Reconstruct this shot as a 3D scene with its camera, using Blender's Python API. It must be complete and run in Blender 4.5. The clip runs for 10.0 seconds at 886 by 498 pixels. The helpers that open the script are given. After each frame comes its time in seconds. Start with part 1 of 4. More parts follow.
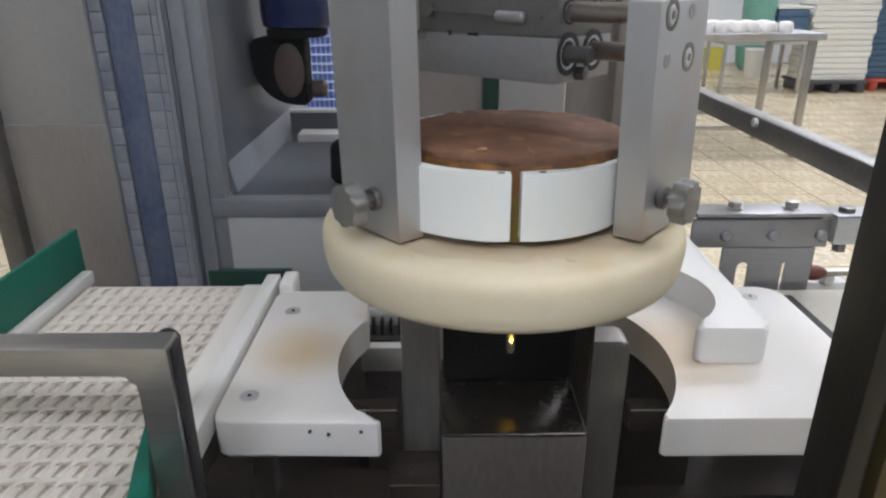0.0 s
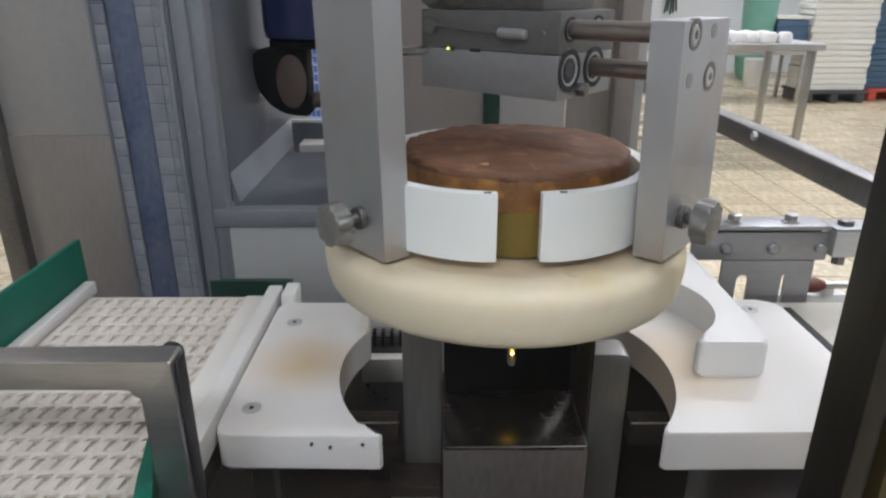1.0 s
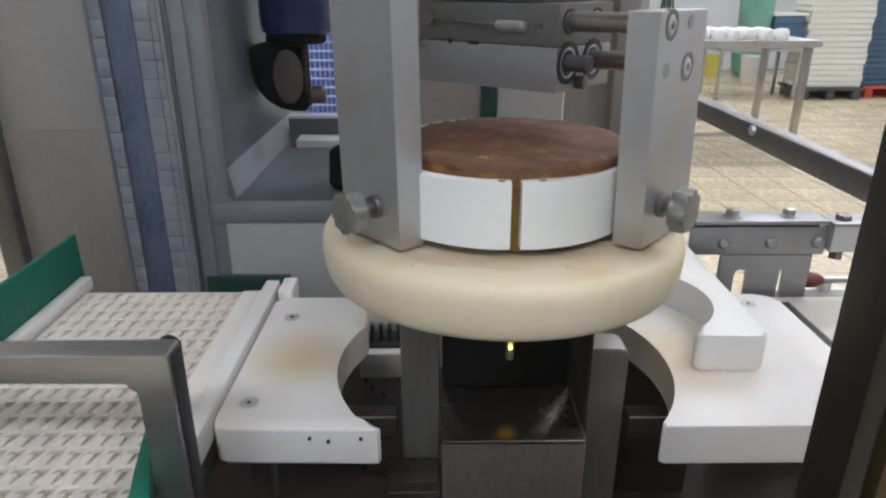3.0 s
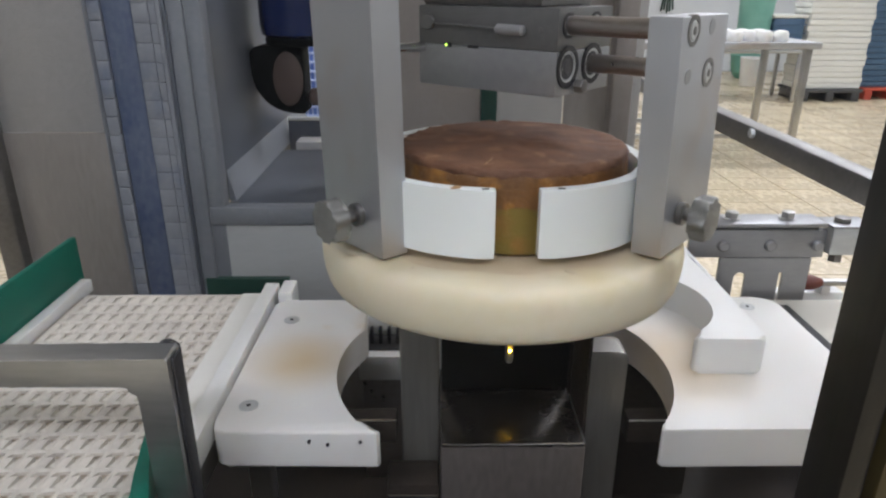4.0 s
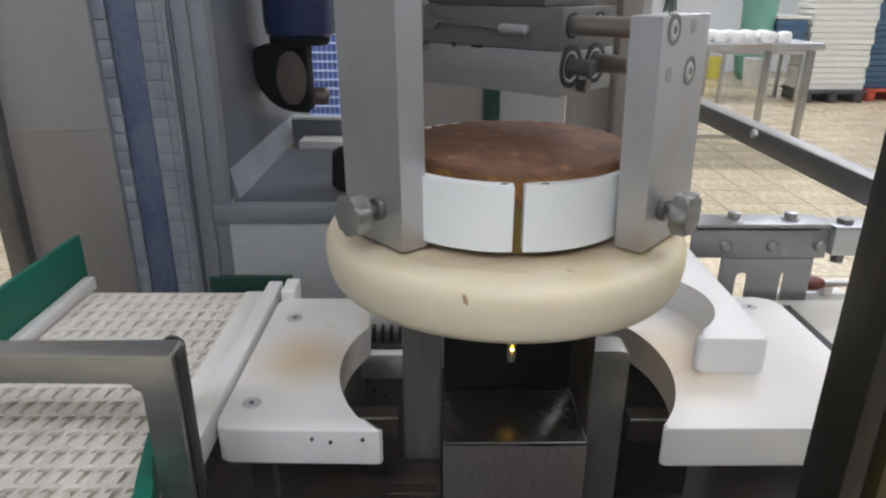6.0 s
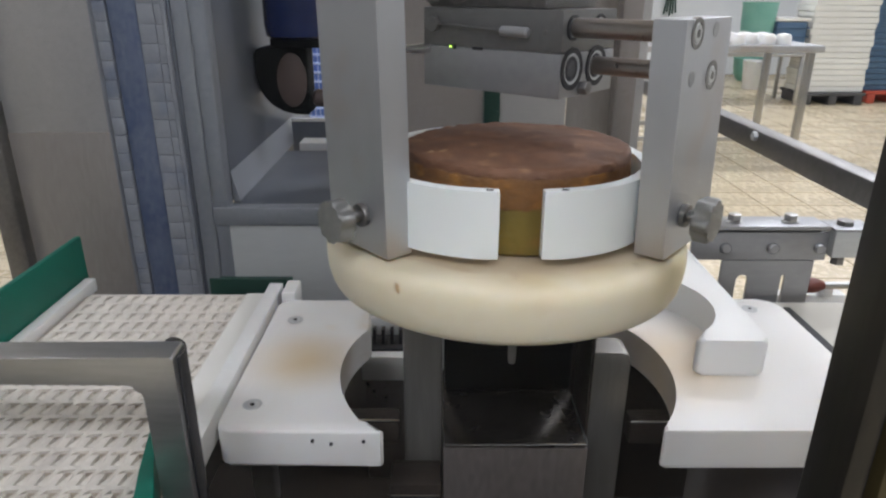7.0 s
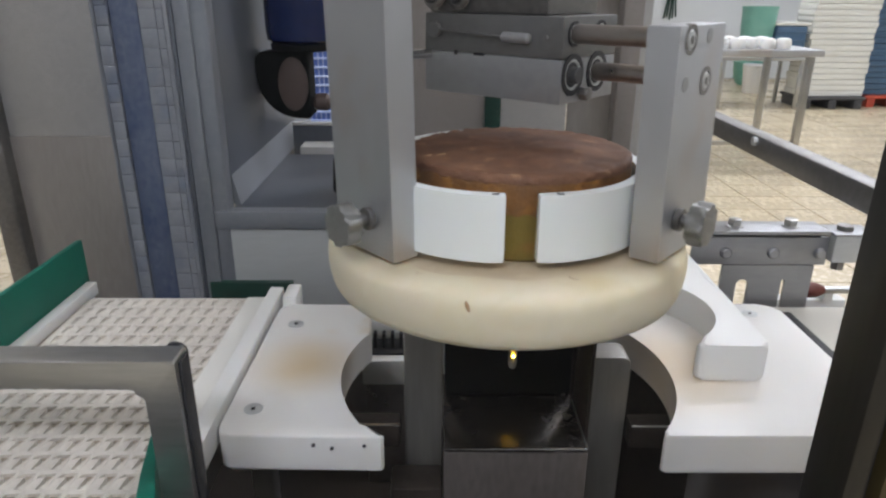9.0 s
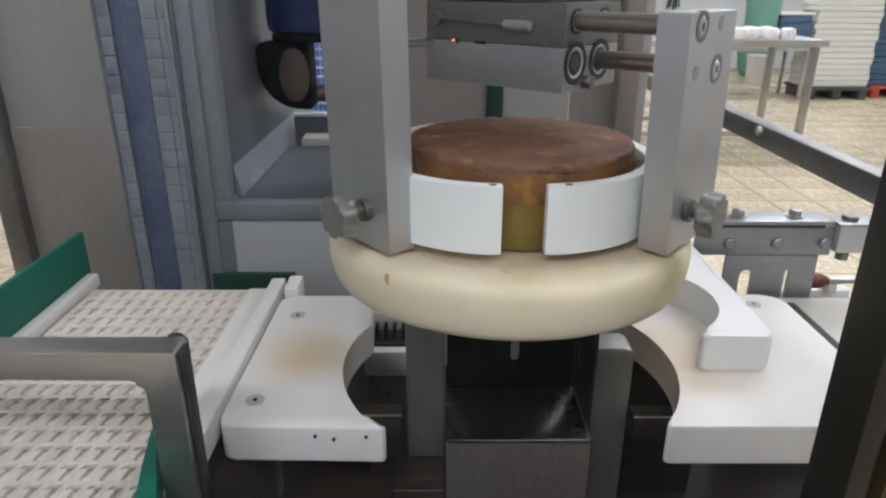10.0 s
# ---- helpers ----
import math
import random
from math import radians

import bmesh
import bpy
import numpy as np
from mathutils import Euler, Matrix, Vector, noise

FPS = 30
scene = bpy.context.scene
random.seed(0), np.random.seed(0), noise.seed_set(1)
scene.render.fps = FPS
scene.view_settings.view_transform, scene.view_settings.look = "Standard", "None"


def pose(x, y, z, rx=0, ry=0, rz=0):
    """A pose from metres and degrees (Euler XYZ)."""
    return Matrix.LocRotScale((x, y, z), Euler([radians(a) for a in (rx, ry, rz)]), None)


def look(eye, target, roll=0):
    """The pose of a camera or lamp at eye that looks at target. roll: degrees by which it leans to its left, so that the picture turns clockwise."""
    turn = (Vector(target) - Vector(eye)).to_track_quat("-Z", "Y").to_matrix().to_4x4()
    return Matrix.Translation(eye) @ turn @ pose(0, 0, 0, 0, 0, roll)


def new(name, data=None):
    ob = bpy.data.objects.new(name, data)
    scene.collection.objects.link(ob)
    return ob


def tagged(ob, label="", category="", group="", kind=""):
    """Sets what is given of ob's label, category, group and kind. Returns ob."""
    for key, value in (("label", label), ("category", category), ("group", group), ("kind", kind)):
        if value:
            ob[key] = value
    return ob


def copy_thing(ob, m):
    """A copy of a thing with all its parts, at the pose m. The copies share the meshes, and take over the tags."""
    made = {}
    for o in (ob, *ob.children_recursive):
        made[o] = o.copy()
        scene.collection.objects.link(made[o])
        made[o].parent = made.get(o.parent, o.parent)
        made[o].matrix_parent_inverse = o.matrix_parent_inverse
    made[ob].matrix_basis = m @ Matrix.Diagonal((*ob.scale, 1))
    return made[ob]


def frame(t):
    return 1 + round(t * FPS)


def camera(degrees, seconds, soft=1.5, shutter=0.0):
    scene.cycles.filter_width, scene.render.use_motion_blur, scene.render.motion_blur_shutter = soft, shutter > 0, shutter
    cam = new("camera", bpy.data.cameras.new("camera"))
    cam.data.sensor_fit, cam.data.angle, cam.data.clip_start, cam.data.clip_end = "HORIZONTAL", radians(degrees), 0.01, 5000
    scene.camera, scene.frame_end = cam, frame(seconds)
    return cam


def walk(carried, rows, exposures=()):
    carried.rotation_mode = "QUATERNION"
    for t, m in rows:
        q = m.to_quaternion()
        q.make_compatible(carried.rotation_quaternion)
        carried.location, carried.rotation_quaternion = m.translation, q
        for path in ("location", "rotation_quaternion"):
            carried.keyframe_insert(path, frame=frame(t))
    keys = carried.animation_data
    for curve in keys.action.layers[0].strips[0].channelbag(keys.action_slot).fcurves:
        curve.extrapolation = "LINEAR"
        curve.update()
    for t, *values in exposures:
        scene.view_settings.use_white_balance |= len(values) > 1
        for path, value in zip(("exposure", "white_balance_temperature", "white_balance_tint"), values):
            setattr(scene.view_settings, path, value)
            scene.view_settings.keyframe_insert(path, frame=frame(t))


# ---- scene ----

cam = camera(67.0, 10.0, soft=2.3, shutter=0.4)
PATH = [
    (0, (-0.067, -0.624, 1.325), (-0.053, 1.231, 0.578), -0.2),
    (0.5, (-0.069, -0.625, 1.328), (-0.058, 1.233, 0.588), -0.2),
    (1, (-0.069, -0.626, 1.332), (-0.054, 1.238, 0.606), -0.0),
    (1.5, (-0.067, -0.627, 1.329), (-0.043, 1.235, 0.599), -0.1),
    (2, (-0.069, -0.625, 1.328), (-0.044, 1.233, 0.59), -0.1),
    (2.5, (-0.07, -0.625, 1.327), (-0.047, 1.234, 0.591), 0.0),
    (4, (-0.07, -0.625, 1.33), (-0.045, 1.237, 0.6), 0.1),
    (4.5, (-0.071, -0.625, 1.329), (-0.049, 1.233, 0.588), 0.2),
    (5, (-0.071, -0.626, 1.328), (-0.053, 1.232, 0.587), 0.1),
    (5.5, (-0.071, -0.627, 1.329), (-0.053, 1.233, 0.593), 0.2),
    (7, (-0.072, -0.628, 1.33), (-0.052, 1.236, 0.605), 0.3),
    (7.5, (-0.073, -0.628, 1.329), (-0.055, 1.234, 0.602), 0.3),
    (8, (-0.073, -0.629, 1.33), (-0.057, 1.237, 0.609), 0.2),
    (8.5, (-0.074, -0.63, 1.331), (-0.058, 1.235, 0.607), 0.4),
    (9, (-0.073, -0.629, 1.332), (-0.053, 1.238, 0.616), 0.4),
    (9.5, (-0.074, -0.626, 1.331), (-0.055, 1.238, 0.608), 0.5),
    (10, (-0.072, -0.626, 1.329), (-0.06, 1.233, 0.591), 0.2),
]
walk(cam, [(t, look(eye, target, roll)) for t, eye, target, roll in PATH])

# ---- light ----
world = bpy.data.worlds.new("world")
scene.world = world
world.use_nodes = True
world.node_tree.nodes["Background"].inputs[0].default_value = (0.8, 0.9, 1.0, 1)
world.node_tree.nodes["Background"].inputs[1].default_value = 0.05
scene.view_settings.exposure = 0.0

# lit fittings added on the unseen ceiling: place and tuned power of each
ROOM_LIGHTS = [(-0.7, -2.2, 33), (1.1, -2.2, 19), (1.7, 0.2, 20), (1.8, 2.1, 30), (0.9, 4.8, 28), (3.4, 4.8, 28), (3.4, 8.0, 28), (5.6, 4.8, 28), (5.6, 8.0, 28), (-2.4, 4.8, 28), (-1.4, 1.1, 28)]
for lx, ly, power in ROOM_LIGHTS:
    lamp = bpy.data.lights.new("added_room_light", "AREA")
    lamp.shape, lamp.size, lamp.size_y, lamp.energy = "RECTANGLE", 1.3, 0.5, power
    lamp.color = (0.822, 0.84, 1.0)
    lamp_ob = new("added_room_light", lamp)
    lamp_ob.matrix_world = pose(lx, ly, 3.10)


# ---- materials ----
def material(name, a, b, rough=0.5, metal=0.0, scale=8.0, fine=120.0, bump=0.1, stretch=(1, 1, 1), rough_var=0.1, specular=0.5,
             piece=0.0, spots=None, spot_scale=30.0, spot_at=0.68, sub=0.0, coat=0.0, stain=None):
    """Two colours mixed by a wide and a fine noise, with matching gloss and relief; spots: a third colour in patches."""
    m = bpy.data.materials.new(name)
    m.use_nodes = True
    n, l = m.node_tree.nodes, m.node_tree.links
    p = n["Principled BSDF"]
    co = n.new("ShaderNodeTexCoord")
    mp = n.new("ShaderNodeMapping")
    mp.inputs["Scale"].default_value = stretch
    l.new(co.outputs["Object"], mp.inputs[0])
    wide, small = n.new("ShaderNodeTexNoise"), n.new("ShaderNodeTexNoise")
    wide.inputs["Scale"].default_value, wide.inputs["Detail"].default_value = scale, 5
    small.inputs["Scale"].default_value, small.inputs["Detail"].default_value = fine, 3
    l.new(mp.outputs[0], wide.inputs[0])
    l.new(mp.outputs[0], small.inputs[0])
    both = n.new("ShaderNodeMix")
    both.inputs[0].default_value = 0.4
    l.new(wide.outputs[0], both.inputs[2])
    l.new(small.outputs[0], both.inputs[3])
    ramp = n.new("ShaderNodeMapRange")
    ramp.inputs[1].default_value, ramp.inputs[2].default_value = 0.34, 0.66
    l.new(both.outputs[0], ramp.inputs[0])
    mix = n.new("ShaderNodeMix")
    mix.data_type = "RGBA"
    mix.inputs[6].default_value, mix.inputs[7].default_value = (*a, 1), (*b, 1)
    l.new(ramp.outputs[0], mix.inputs[0])
    colour = mix.outputs[2]
    if spots:
        third = n.new("ShaderNodeTexNoise")
        third.inputs["Scale"].default_value, third.inputs["Detail"].default_value = spot_scale, 4
        l.new(co.outputs["Object"], third.inputs[0])
        cut = n.new("ShaderNodeMapRange")
        cut.inputs[1].default_value, cut.inputs[2].default_value = spot_at - 0.06, spot_at + 0.06
        l.new(third.outputs[0], cut.inputs[0])
        over = n.new("ShaderNodeMix")
        over.data_type = "RGBA"
        over.inputs[7].default_value = (*spots, 1)
        l.new(cut.outputs[0], over.inputs[0])
        l.new(colour, over.inputs[6])
        colour = over.outputs[2]
    if stain:
        (sx, sy, sz), reach, tone = stain
        near = n.new("ShaderNodeVectorMath")
        near.operation = "DISTANCE"
        near.inputs[1].default_value = (sx, sy, sz)
        l.new(co.outputs["Object"], near.inputs[0])
        fall = n.new("ShaderNodeMapRange")
        fall.interpolation_type = "SMOOTHSTEP"
        fall.inputs[1].default_value, fall.inputs[2].default_value, fall.inputs[3].default_value, fall.inputs[4].default_value = reach, 0.0, 0.0, 1.45
        l.new(near.outputs["Value"], fall.inputs[0])
        worn = n.new("ShaderNodeMath")
        worn.operation = "MULTIPLY"
        worn.use_clamp = True
        l.new(fall.outputs[0], worn.inputs[0])
        l.new(wide.outputs[0], worn.inputs[1])
        mark = n.new("ShaderNodeMix")
        mark.data_type = "RGBA"
        mark.inputs[7].default_value = (*tone, 1)
        l.new(worn.outputs[0], mark.inputs[0])
        l.new(colour, mark.inputs[6])
        colour = mark.outputs[2]
    if piece:
        info = n.new("ShaderNodeObjectInfo")
        tone = n.new("ShaderNodeMapRange")
        tone.inputs[3].default_value, tone.inputs[4].default_value = 1 - piece, 1 + piece * 0.4
        l.new(info.outputs["Random"], tone.inputs[0])
        hue = n.new("ShaderNodeHueSaturation")
        l.new(tone.outputs[0], hue.inputs["Value"])
        l.new(colour, hue.inputs["Color"])
        colour = hue.outputs[0]
    l.new(colour, p.inputs["Base Color"])
    gloss = n.new("ShaderNodeMapRange")
    gloss.inputs[3].default_value, gloss.inputs[4].default_value = max(rough - rough_var, 0.03), min(rough + rough_var, 1)
    l.new(both.outputs[0], gloss.inputs[0])
    l.new(gloss.outputs[0], p.inputs["Roughness"])
    p.inputs["Metallic"].default_value = metal
    p.inputs["Specular IOR Level"].default_value = specular
    p.inputs["Coat Weight"].default_value = coat
    if sub:
        p.inputs["Subsurface Weight"].default_value = sub
        p.inputs["Subsurface Radius"].default_value = (0.012, 0.009, 0.006)
        p.inputs["Subsurface Scale"].default_value = 0.5
    if bump:
        bp = n.new("ShaderNodeBump")
        bp.inputs["Strength"].default_value, bp.inputs["Distance"].default_value = bump, 0.002
        l.new(both.outputs[0], bp.inputs["Height"])
        l.new(bp.outputs[0], p.inputs["Normal"])
    return m


def glow(name, colour, strength):
    m = bpy.data.materials.new(name)
    m.use_nodes = True
    p = m.node_tree.nodes["Principled BSDF"]
    p.inputs["Base Color"].default_value = (*colour, 1)
    p.inputs["Emission Color"].default_value = (*colour, 1)
    p.inputs["Emission Strength"].default_value = strength
    return m


# Warm patches: stains and the arms' warm reflections painted into the metal colour.
ALU = material("satin_aluminium", (0.50, 0.515, 0.54), (0.555, 0.57, 0.595), 0.48, 0.8, 4, 90, 0.02, (1, 1, 0.4), rough_var=0.06, spots=(0.50, 0.47, 0.455), spot_scale=7, spot_at=0.55)
STEEL = material("brushed_steel", (0.42, 0.42, 0.41), (0.55, 0.55, 0.54), 0.33, 0.9, 6, 220, 0.06, (0.15, 1, 1))
STEEL_V = material("brushed_sheet_steel", (0.28, 0.27, 0.255), (0.38, 0.37, 0.35), 0.48, 0.85, 3, 200, 0.04, (1, 1, 0.1))
STEEL_D = material("dull_dark_steel", (0.16, 0.155, 0.15), (0.27, 0.26, 0.25), 0.4, 0.8, 7, 160, 0.08)
CHROME = material("polished_steel", (0.6, 0.6, 0.6), (0.75, 0.75, 0.75), 0.18, 1.0, 10, 200, 0.03)
ROD = material("worn_steel_rod", (0.27, 0.24, 0.225), (0.34, 0.31, 0.29), 0.30, 0.85, 9, 120, 0.01)
BLACK = material("black_rubber", (0.012, 0.012, 0.014), (0.03, 0.03, 0.032), 0.55, 0, 20, 150, 0.1)
DARK = material("dark_grey_paint", (0.05, 0.052, 0.055), (0.085, 0.085, 0.09), 0.45, 0.2, 6, 120, 0.05)
POST = material("dark_anodised_frame", (0.016, 0.015, 0.012), (0.036, 0.033, 0.026), 0.45, 0.4, 4, 160, 0.03, (1, 1, 0.1))
BEAD = material("olive_brown_bead", (0.055, 0.044, 0.018), (0.09, 0.072, 0.032), 0.4, 0.3, 4, 160, 0.03, (1, 1, 0.1))
HEAD_D = material("grey_anodised_head", (0.15, 0.15, 0.148), (0.21, 0.21, 0.206), 0.45, 0.6, 5, 120, 0.03)
WHITE = material("white_polyethylene", (0.78, 0.77, 0.74), (0.86, 0.86, 0.84), 0.42, 0, 6, 140, 0.08, spots=(0.70, 0.52, 0.25), spot_scale=9, spot_at=0.80, sub=0.1)
PLATE = material("stained_white_polyethylene", (0.80, 0.77, 0.72), (0.87, 0.86, 0.84), 0.42, 0, 7, 150, 0.1, spots=(0.72, 0.60, 0.42), spot_scale=9, spot_at=0.72, sub=0.1, stain=((-0.018, 0.014, 0.04), 0.08, (0.60, 0.40, 0.13)))
# Tan stain, its reach widened to paint brown bounced light on the cut's walls.
PLATE_R = material("stained_bounce_tinted_polyethylene", (0.80, 0.77, 0.72), (0.87, 0.86, 0.84), 0.42, 0, 7, 150, 0.1, spots=(0.72, 0.60, 0.42), spot_scale=9, spot_at=0.78, sub=0.1, stain=((-0.062, 0.01, 0.042), 0.12, (0.71, 0.51, 0.26)))
JAW = material("clean_white_plastic", (0.80, 0.84, 0.83), (0.86, 0.89, 0.88), 0.4, 0, 9, 160, 0.04, sub=0.1)
CREAM = material("cream_plastic_disc", (0.78, 0.71, 0.50), (0.85, 0.80, 0.635), 0.60, 0, 6, 130, 0.08, spots=(0.71, 0.63, 0.39), spot_scale=7, spot_at=0.60, sub=0.35, stain=((0, 0, 0.052), 0.24, (0.58, 0.38, 0.22)))
STAIN = material("brown_smear", (0.64, 0.51, 0.34), (0.73, 0.62, 0.45), 0.5, 0, 24, 140, 0.15)
BELT = material("cream_belt_plastic", (0.66, 0.605, 0.525), (0.79, 0.75, 0.68), 0.5, 0, 20, 160, 0.1, piece=0.10, spots=(0.54, 0.45, 0.35), spot_scale=14, spot_at=0.62)
# Brown grime tone, darkened to put the grooves' shade into the colour.
BELT_BASE = material("grime_shaded_belt_plastic", (0.30, 0.245, 0.185), (0.42, 0.36, 0.285), 0.6, 0, 25, 160, 0.1)
BELT_EDGE = material("smooth_belt_edge", (0.78, 0.76, 0.70), (0.84, 0.82, 0.77), 0.5, 0, 12, 150, 0.05)
GLOSS = material("dark_polished_sheet", (0.06, 0.055, 0.05), (0.085, 0.077, 0.07), 0.27, 0.85, 4, 90, 0.0, rough_var=0.03)
# Brownish blotches put the reflections on the pedestal front into its colour.
BLOTCHED = material("blotched_sheet_steel", (0.20, 0.175, 0.165), (0.31, 0.275, 0.26), 0.34, 0.6, 5, 160, 0.0, (1, 1, 0.35), rough_var=0.14)
# Near-black brown puts the shade of the lower machine into the colour.
UNDERSHADE = material("underside_shade_brown", (0.014, 0.011, 0.009), (0.040, 0.030, 0.024), 0.6, 0.1, 9, 120, 0.1, specular=0.3)
PALE_STEEL = material("pale_matt_steel", (0.53, 0.545, 0.54), (0.63, 0.645, 0.64), 0.42, 0.35, 4, 160, 0.03, (0.2, 1, 1))
BROWN_STEEL = material("brownish_sheet_steel", (0.27, 0.247, 0.225), (0.36, 0.33, 0.305), 0.45, 0.3, 2.5, 160, 0.03, (1, 1, 0.2))
GREY_STEEL = material("grey_rolled_steel", (0.33, 0.335, 0.345), (0.41, 0.415, 0.425), 0.42, 0.7, 5, 160, 0.04, (0.3, 1, 1))
DUCT = material("blue_grey_duct_paint", (0.120, 0.132, 0.158), (0.170, 0.184, 0.214), 0.4, 0.4, 4, 140, 0.03)
DARK_GREEN = material("dark_green_paint", (0.006, 0.035, 0.024), (0.012, 0.06, 0.042), 0.45, 0, 6, 140, 0.03)
TEAL = material("faded_teal_plastic", (0.15, 0.38, 0.31), (0.21, 0.45, 0.38), 0.4, 0, 6, 120, 0.03)
CRUST = material("baked_brown_crust", (0.11, 0.047, 0.024), (0.235, 0.112, 0.06), 0.68, 0, 38, 420, 0.8, spots=(0.30, 0.16, 0.085), spot_scale=55, spot_at=0.66, rough_var=0.15)
CRUMB = material("olive_yellow_crumb", (0.145, 0.108, 0.014), (0.235, 0.158, 0.02), 0.65, 0, 22, 260, 0.7, spots=(0.27, 0.14, 0.025), spot_scale=26, spot_at=0.66)
BAND = material("golden_baked_edge", (0.125, 0.053, 0.015), (0.25, 0.108, 0.023), 0.6, 0, 40, 300, 0.9, spots=(0.36, 0.16, 0.03), spot_scale=46, spot_at=0.60)
FLAKE = material("light_flake", (0.34, 0.20, 0.09), (0.46, 0.30, 0.16), 0.6, 0, 40, 200, 0.2)
GREEN = material("green_plastic", (0.0, 0.105, 0.068), (0.002, 0.150, 0.102), 0.45, 0, 5, 140, 0.05, specular=0.25)
BLUE = material("blue_enamel", (0.003, 0.013, 0.075), (0.006, 0.022, 0.11), 0.22, 0, 6, 140, 0.03)
CHAIN = material("blue_grey_chain_plastic", (0.225, 0.24, 0.27), (0.295, 0.31, 0.335), 0.5, 0, 12, 150, 0.05, spots=(0.16, 0.19, 0.26), spot_scale=8, spot_at=0.60)
CHAIN_DARK = material("dark_blue_sleeve", (0.05, 0.08, 0.165), (0.15, 0.175, 0.235), 0.5, 0, 13, 150, 0.05, (1, 1, 0.6))
CRATE = material("light_blue_crate_plastic", (0.16, 0.27, 0.68), (0.22, 0.35, 0.78), 0.45, 0, 8, 140, 0.03)
PALE = material("pale_blue_plastic", (0.46, 0.57, 0.88), (0.56, 0.66, 0.92), 0.45, 0, 8, 140, 0.03)
PANEL = material("grey_panel_paint", (0.38, 0.37, 0.355), (0.46, 0.45, 0.435), 0.5, 0.2, 4, 130, 0.04)
PANEL_D = material("brown_grey_panel", (0.24, 0.212, 0.195), (0.31, 0.28, 0.258), 0.5, 0.2, 4, 130, 0.04)
WALL = material("white_washable_wall", (0.72, 0.75, 0.76), (0.80, 0.82, 0.83), 0.45, 0, 1.5, 60, 0.04)
DIMMED_WALL = material("grey_unseen_wall", (0.40, 0.405, 0.41), (0.47, 0.475, 0.48), 0.5, 0, 1.5, 60, 0.04)
CEIL = material("white_ceiling", (0.74, 0.75, 0.75), (0.80, 0.80, 0.80), 0.7, 0, 2, 60, 0.05)
TILE = material("beige_floor_tile", (0.61, 0.51, 0.345), (0.68, 0.585, 0.41), 0.28, 0, 2.2, 24, 0.02, piece=0.06, spots=(0.60, 0.50, 0.335), spot_scale=4, spot_at=0.66)
GROUT = material("grey_tile_grout", (0.50, 0.42, 0.295), (0.57, 0.49, 0.35), 0.8, 0, 4, 90, 0.1)
TRAY = material("ivory_tray_plastic", (0.74, 0.74, 0.68), (0.82, 0.82, 0.77), 0.45, 0, 6, 120, 0.03, piece=0.06)
TRAY_B = material("slate_blue_tray_plastic", (0.05, 0.11, 0.19), (0.08, 0.15, 0.25), 0.45, 0, 6, 120, 0.03, piece=0.12)
RED = material("red_plastic", (0.42, 0.06, 0.035), (0.55, 0.09, 0.05), 0.45, 0, 6, 120, 0.03)
HEAD_L = material("dull_anodised_head", (0.34, 0.345, 0.355), (0.42, 0.425, 0.435), 0.46, 0.7, 5, 120, 0.03)
KNOB = material("matt_cast_knob", (0.24, 0.24, 0.23), (0.32, 0.32, 0.305), 0.5, 0.55, 14, 160, 0.06)
COVER = material("blue_grey_cover_strip", (0.21, 0.225, 0.25), (0.28, 0.295, 0.32), 0.5, 0.2, 4, 130, 0.04)
OUTLET = material("beige_grey_plate", (0.55, 0.52, 0.455), (0.63, 0.60, 0.53), 0.5, 0.15, 5, 140, 0.04)
GEAR_LID = material("brown_gear_lid", (0.075, 0.052, 0.044), (0.115, 0.082, 0.07), 0.5, 0.2, 6, 130, 0.04)
# Lightless black for gearbox, roller and the shade block under the disc.
DRIVE = material("deep_matt_black", (0.006, 0.007, 0.007), (0.013, 0.014, 0.014), 0.8, 0, 12, 120, 0.05, specular=0.06)
DULL_RED = material("dull_red_grip", (0.12, 0.03, 0.022), (0.19, 0.05, 0.035), 0.5, 0, 14, 140, 0.05)
YELLOW = material("yellow_plastic", (0.62, 0.55, 0.08), (0.72, 0.66, 0.14), 0.45, 0, 6, 120, 0.03)
GLASS = bpy.data.materials.new("dusty_door_glass")
GLASS.use_nodes = True
gn, gl = GLASS.node_tree.nodes, GLASS.node_tree.links
gn.remove(gn["Principled BSDF"])
clear, dust, shine = gn.new("ShaderNodeBsdfTransparent"), gn.new("ShaderNodeBsdfDiffuse"), gn.new("ShaderNodeBsdfGlossy")
clear.inputs[0].default_value, dust.inputs[0].default_value, shine.inputs["Roughness"].default_value = (0.985, 0.99, 0.985, 1), (0.7, 0.72, 0.72, 1), 0.04
smudge, amount = gn.new("ShaderNodeTexNoise"), gn.new("ShaderNodeMapRange")
smudge.inputs["Scale"].default_value, smudge.inputs["Detail"].default_value = 9, 4
amount.inputs[1].default_value, amount.inputs[2].default_value, amount.inputs[3].default_value, amount.inputs[4].default_value = 0.35, 0.75, 0.0006, 0.0048
first_mix, second_mix = gn.new("ShaderNodeMixShader"), gn.new("ShaderNodeMixShader")
gl.new(smudge.outputs[0], amount.inputs[0])
gl.new(amount.outputs[0], first_mix.inputs[0])
gl.new(clear.outputs[0], first_mix.inputs[1])
gl.new(dust.outputs[0], first_mix.inputs[2])
second_mix.inputs[0].default_value = 0.004
gl.new(first_mix.outputs[0], second_mix.inputs[1])
gl.new(shine.outputs[0], second_mix.inputs[2])
gl.new(second_mix.outputs[0], gn["Material Output"].inputs[0])
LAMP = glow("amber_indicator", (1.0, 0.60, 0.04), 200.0)
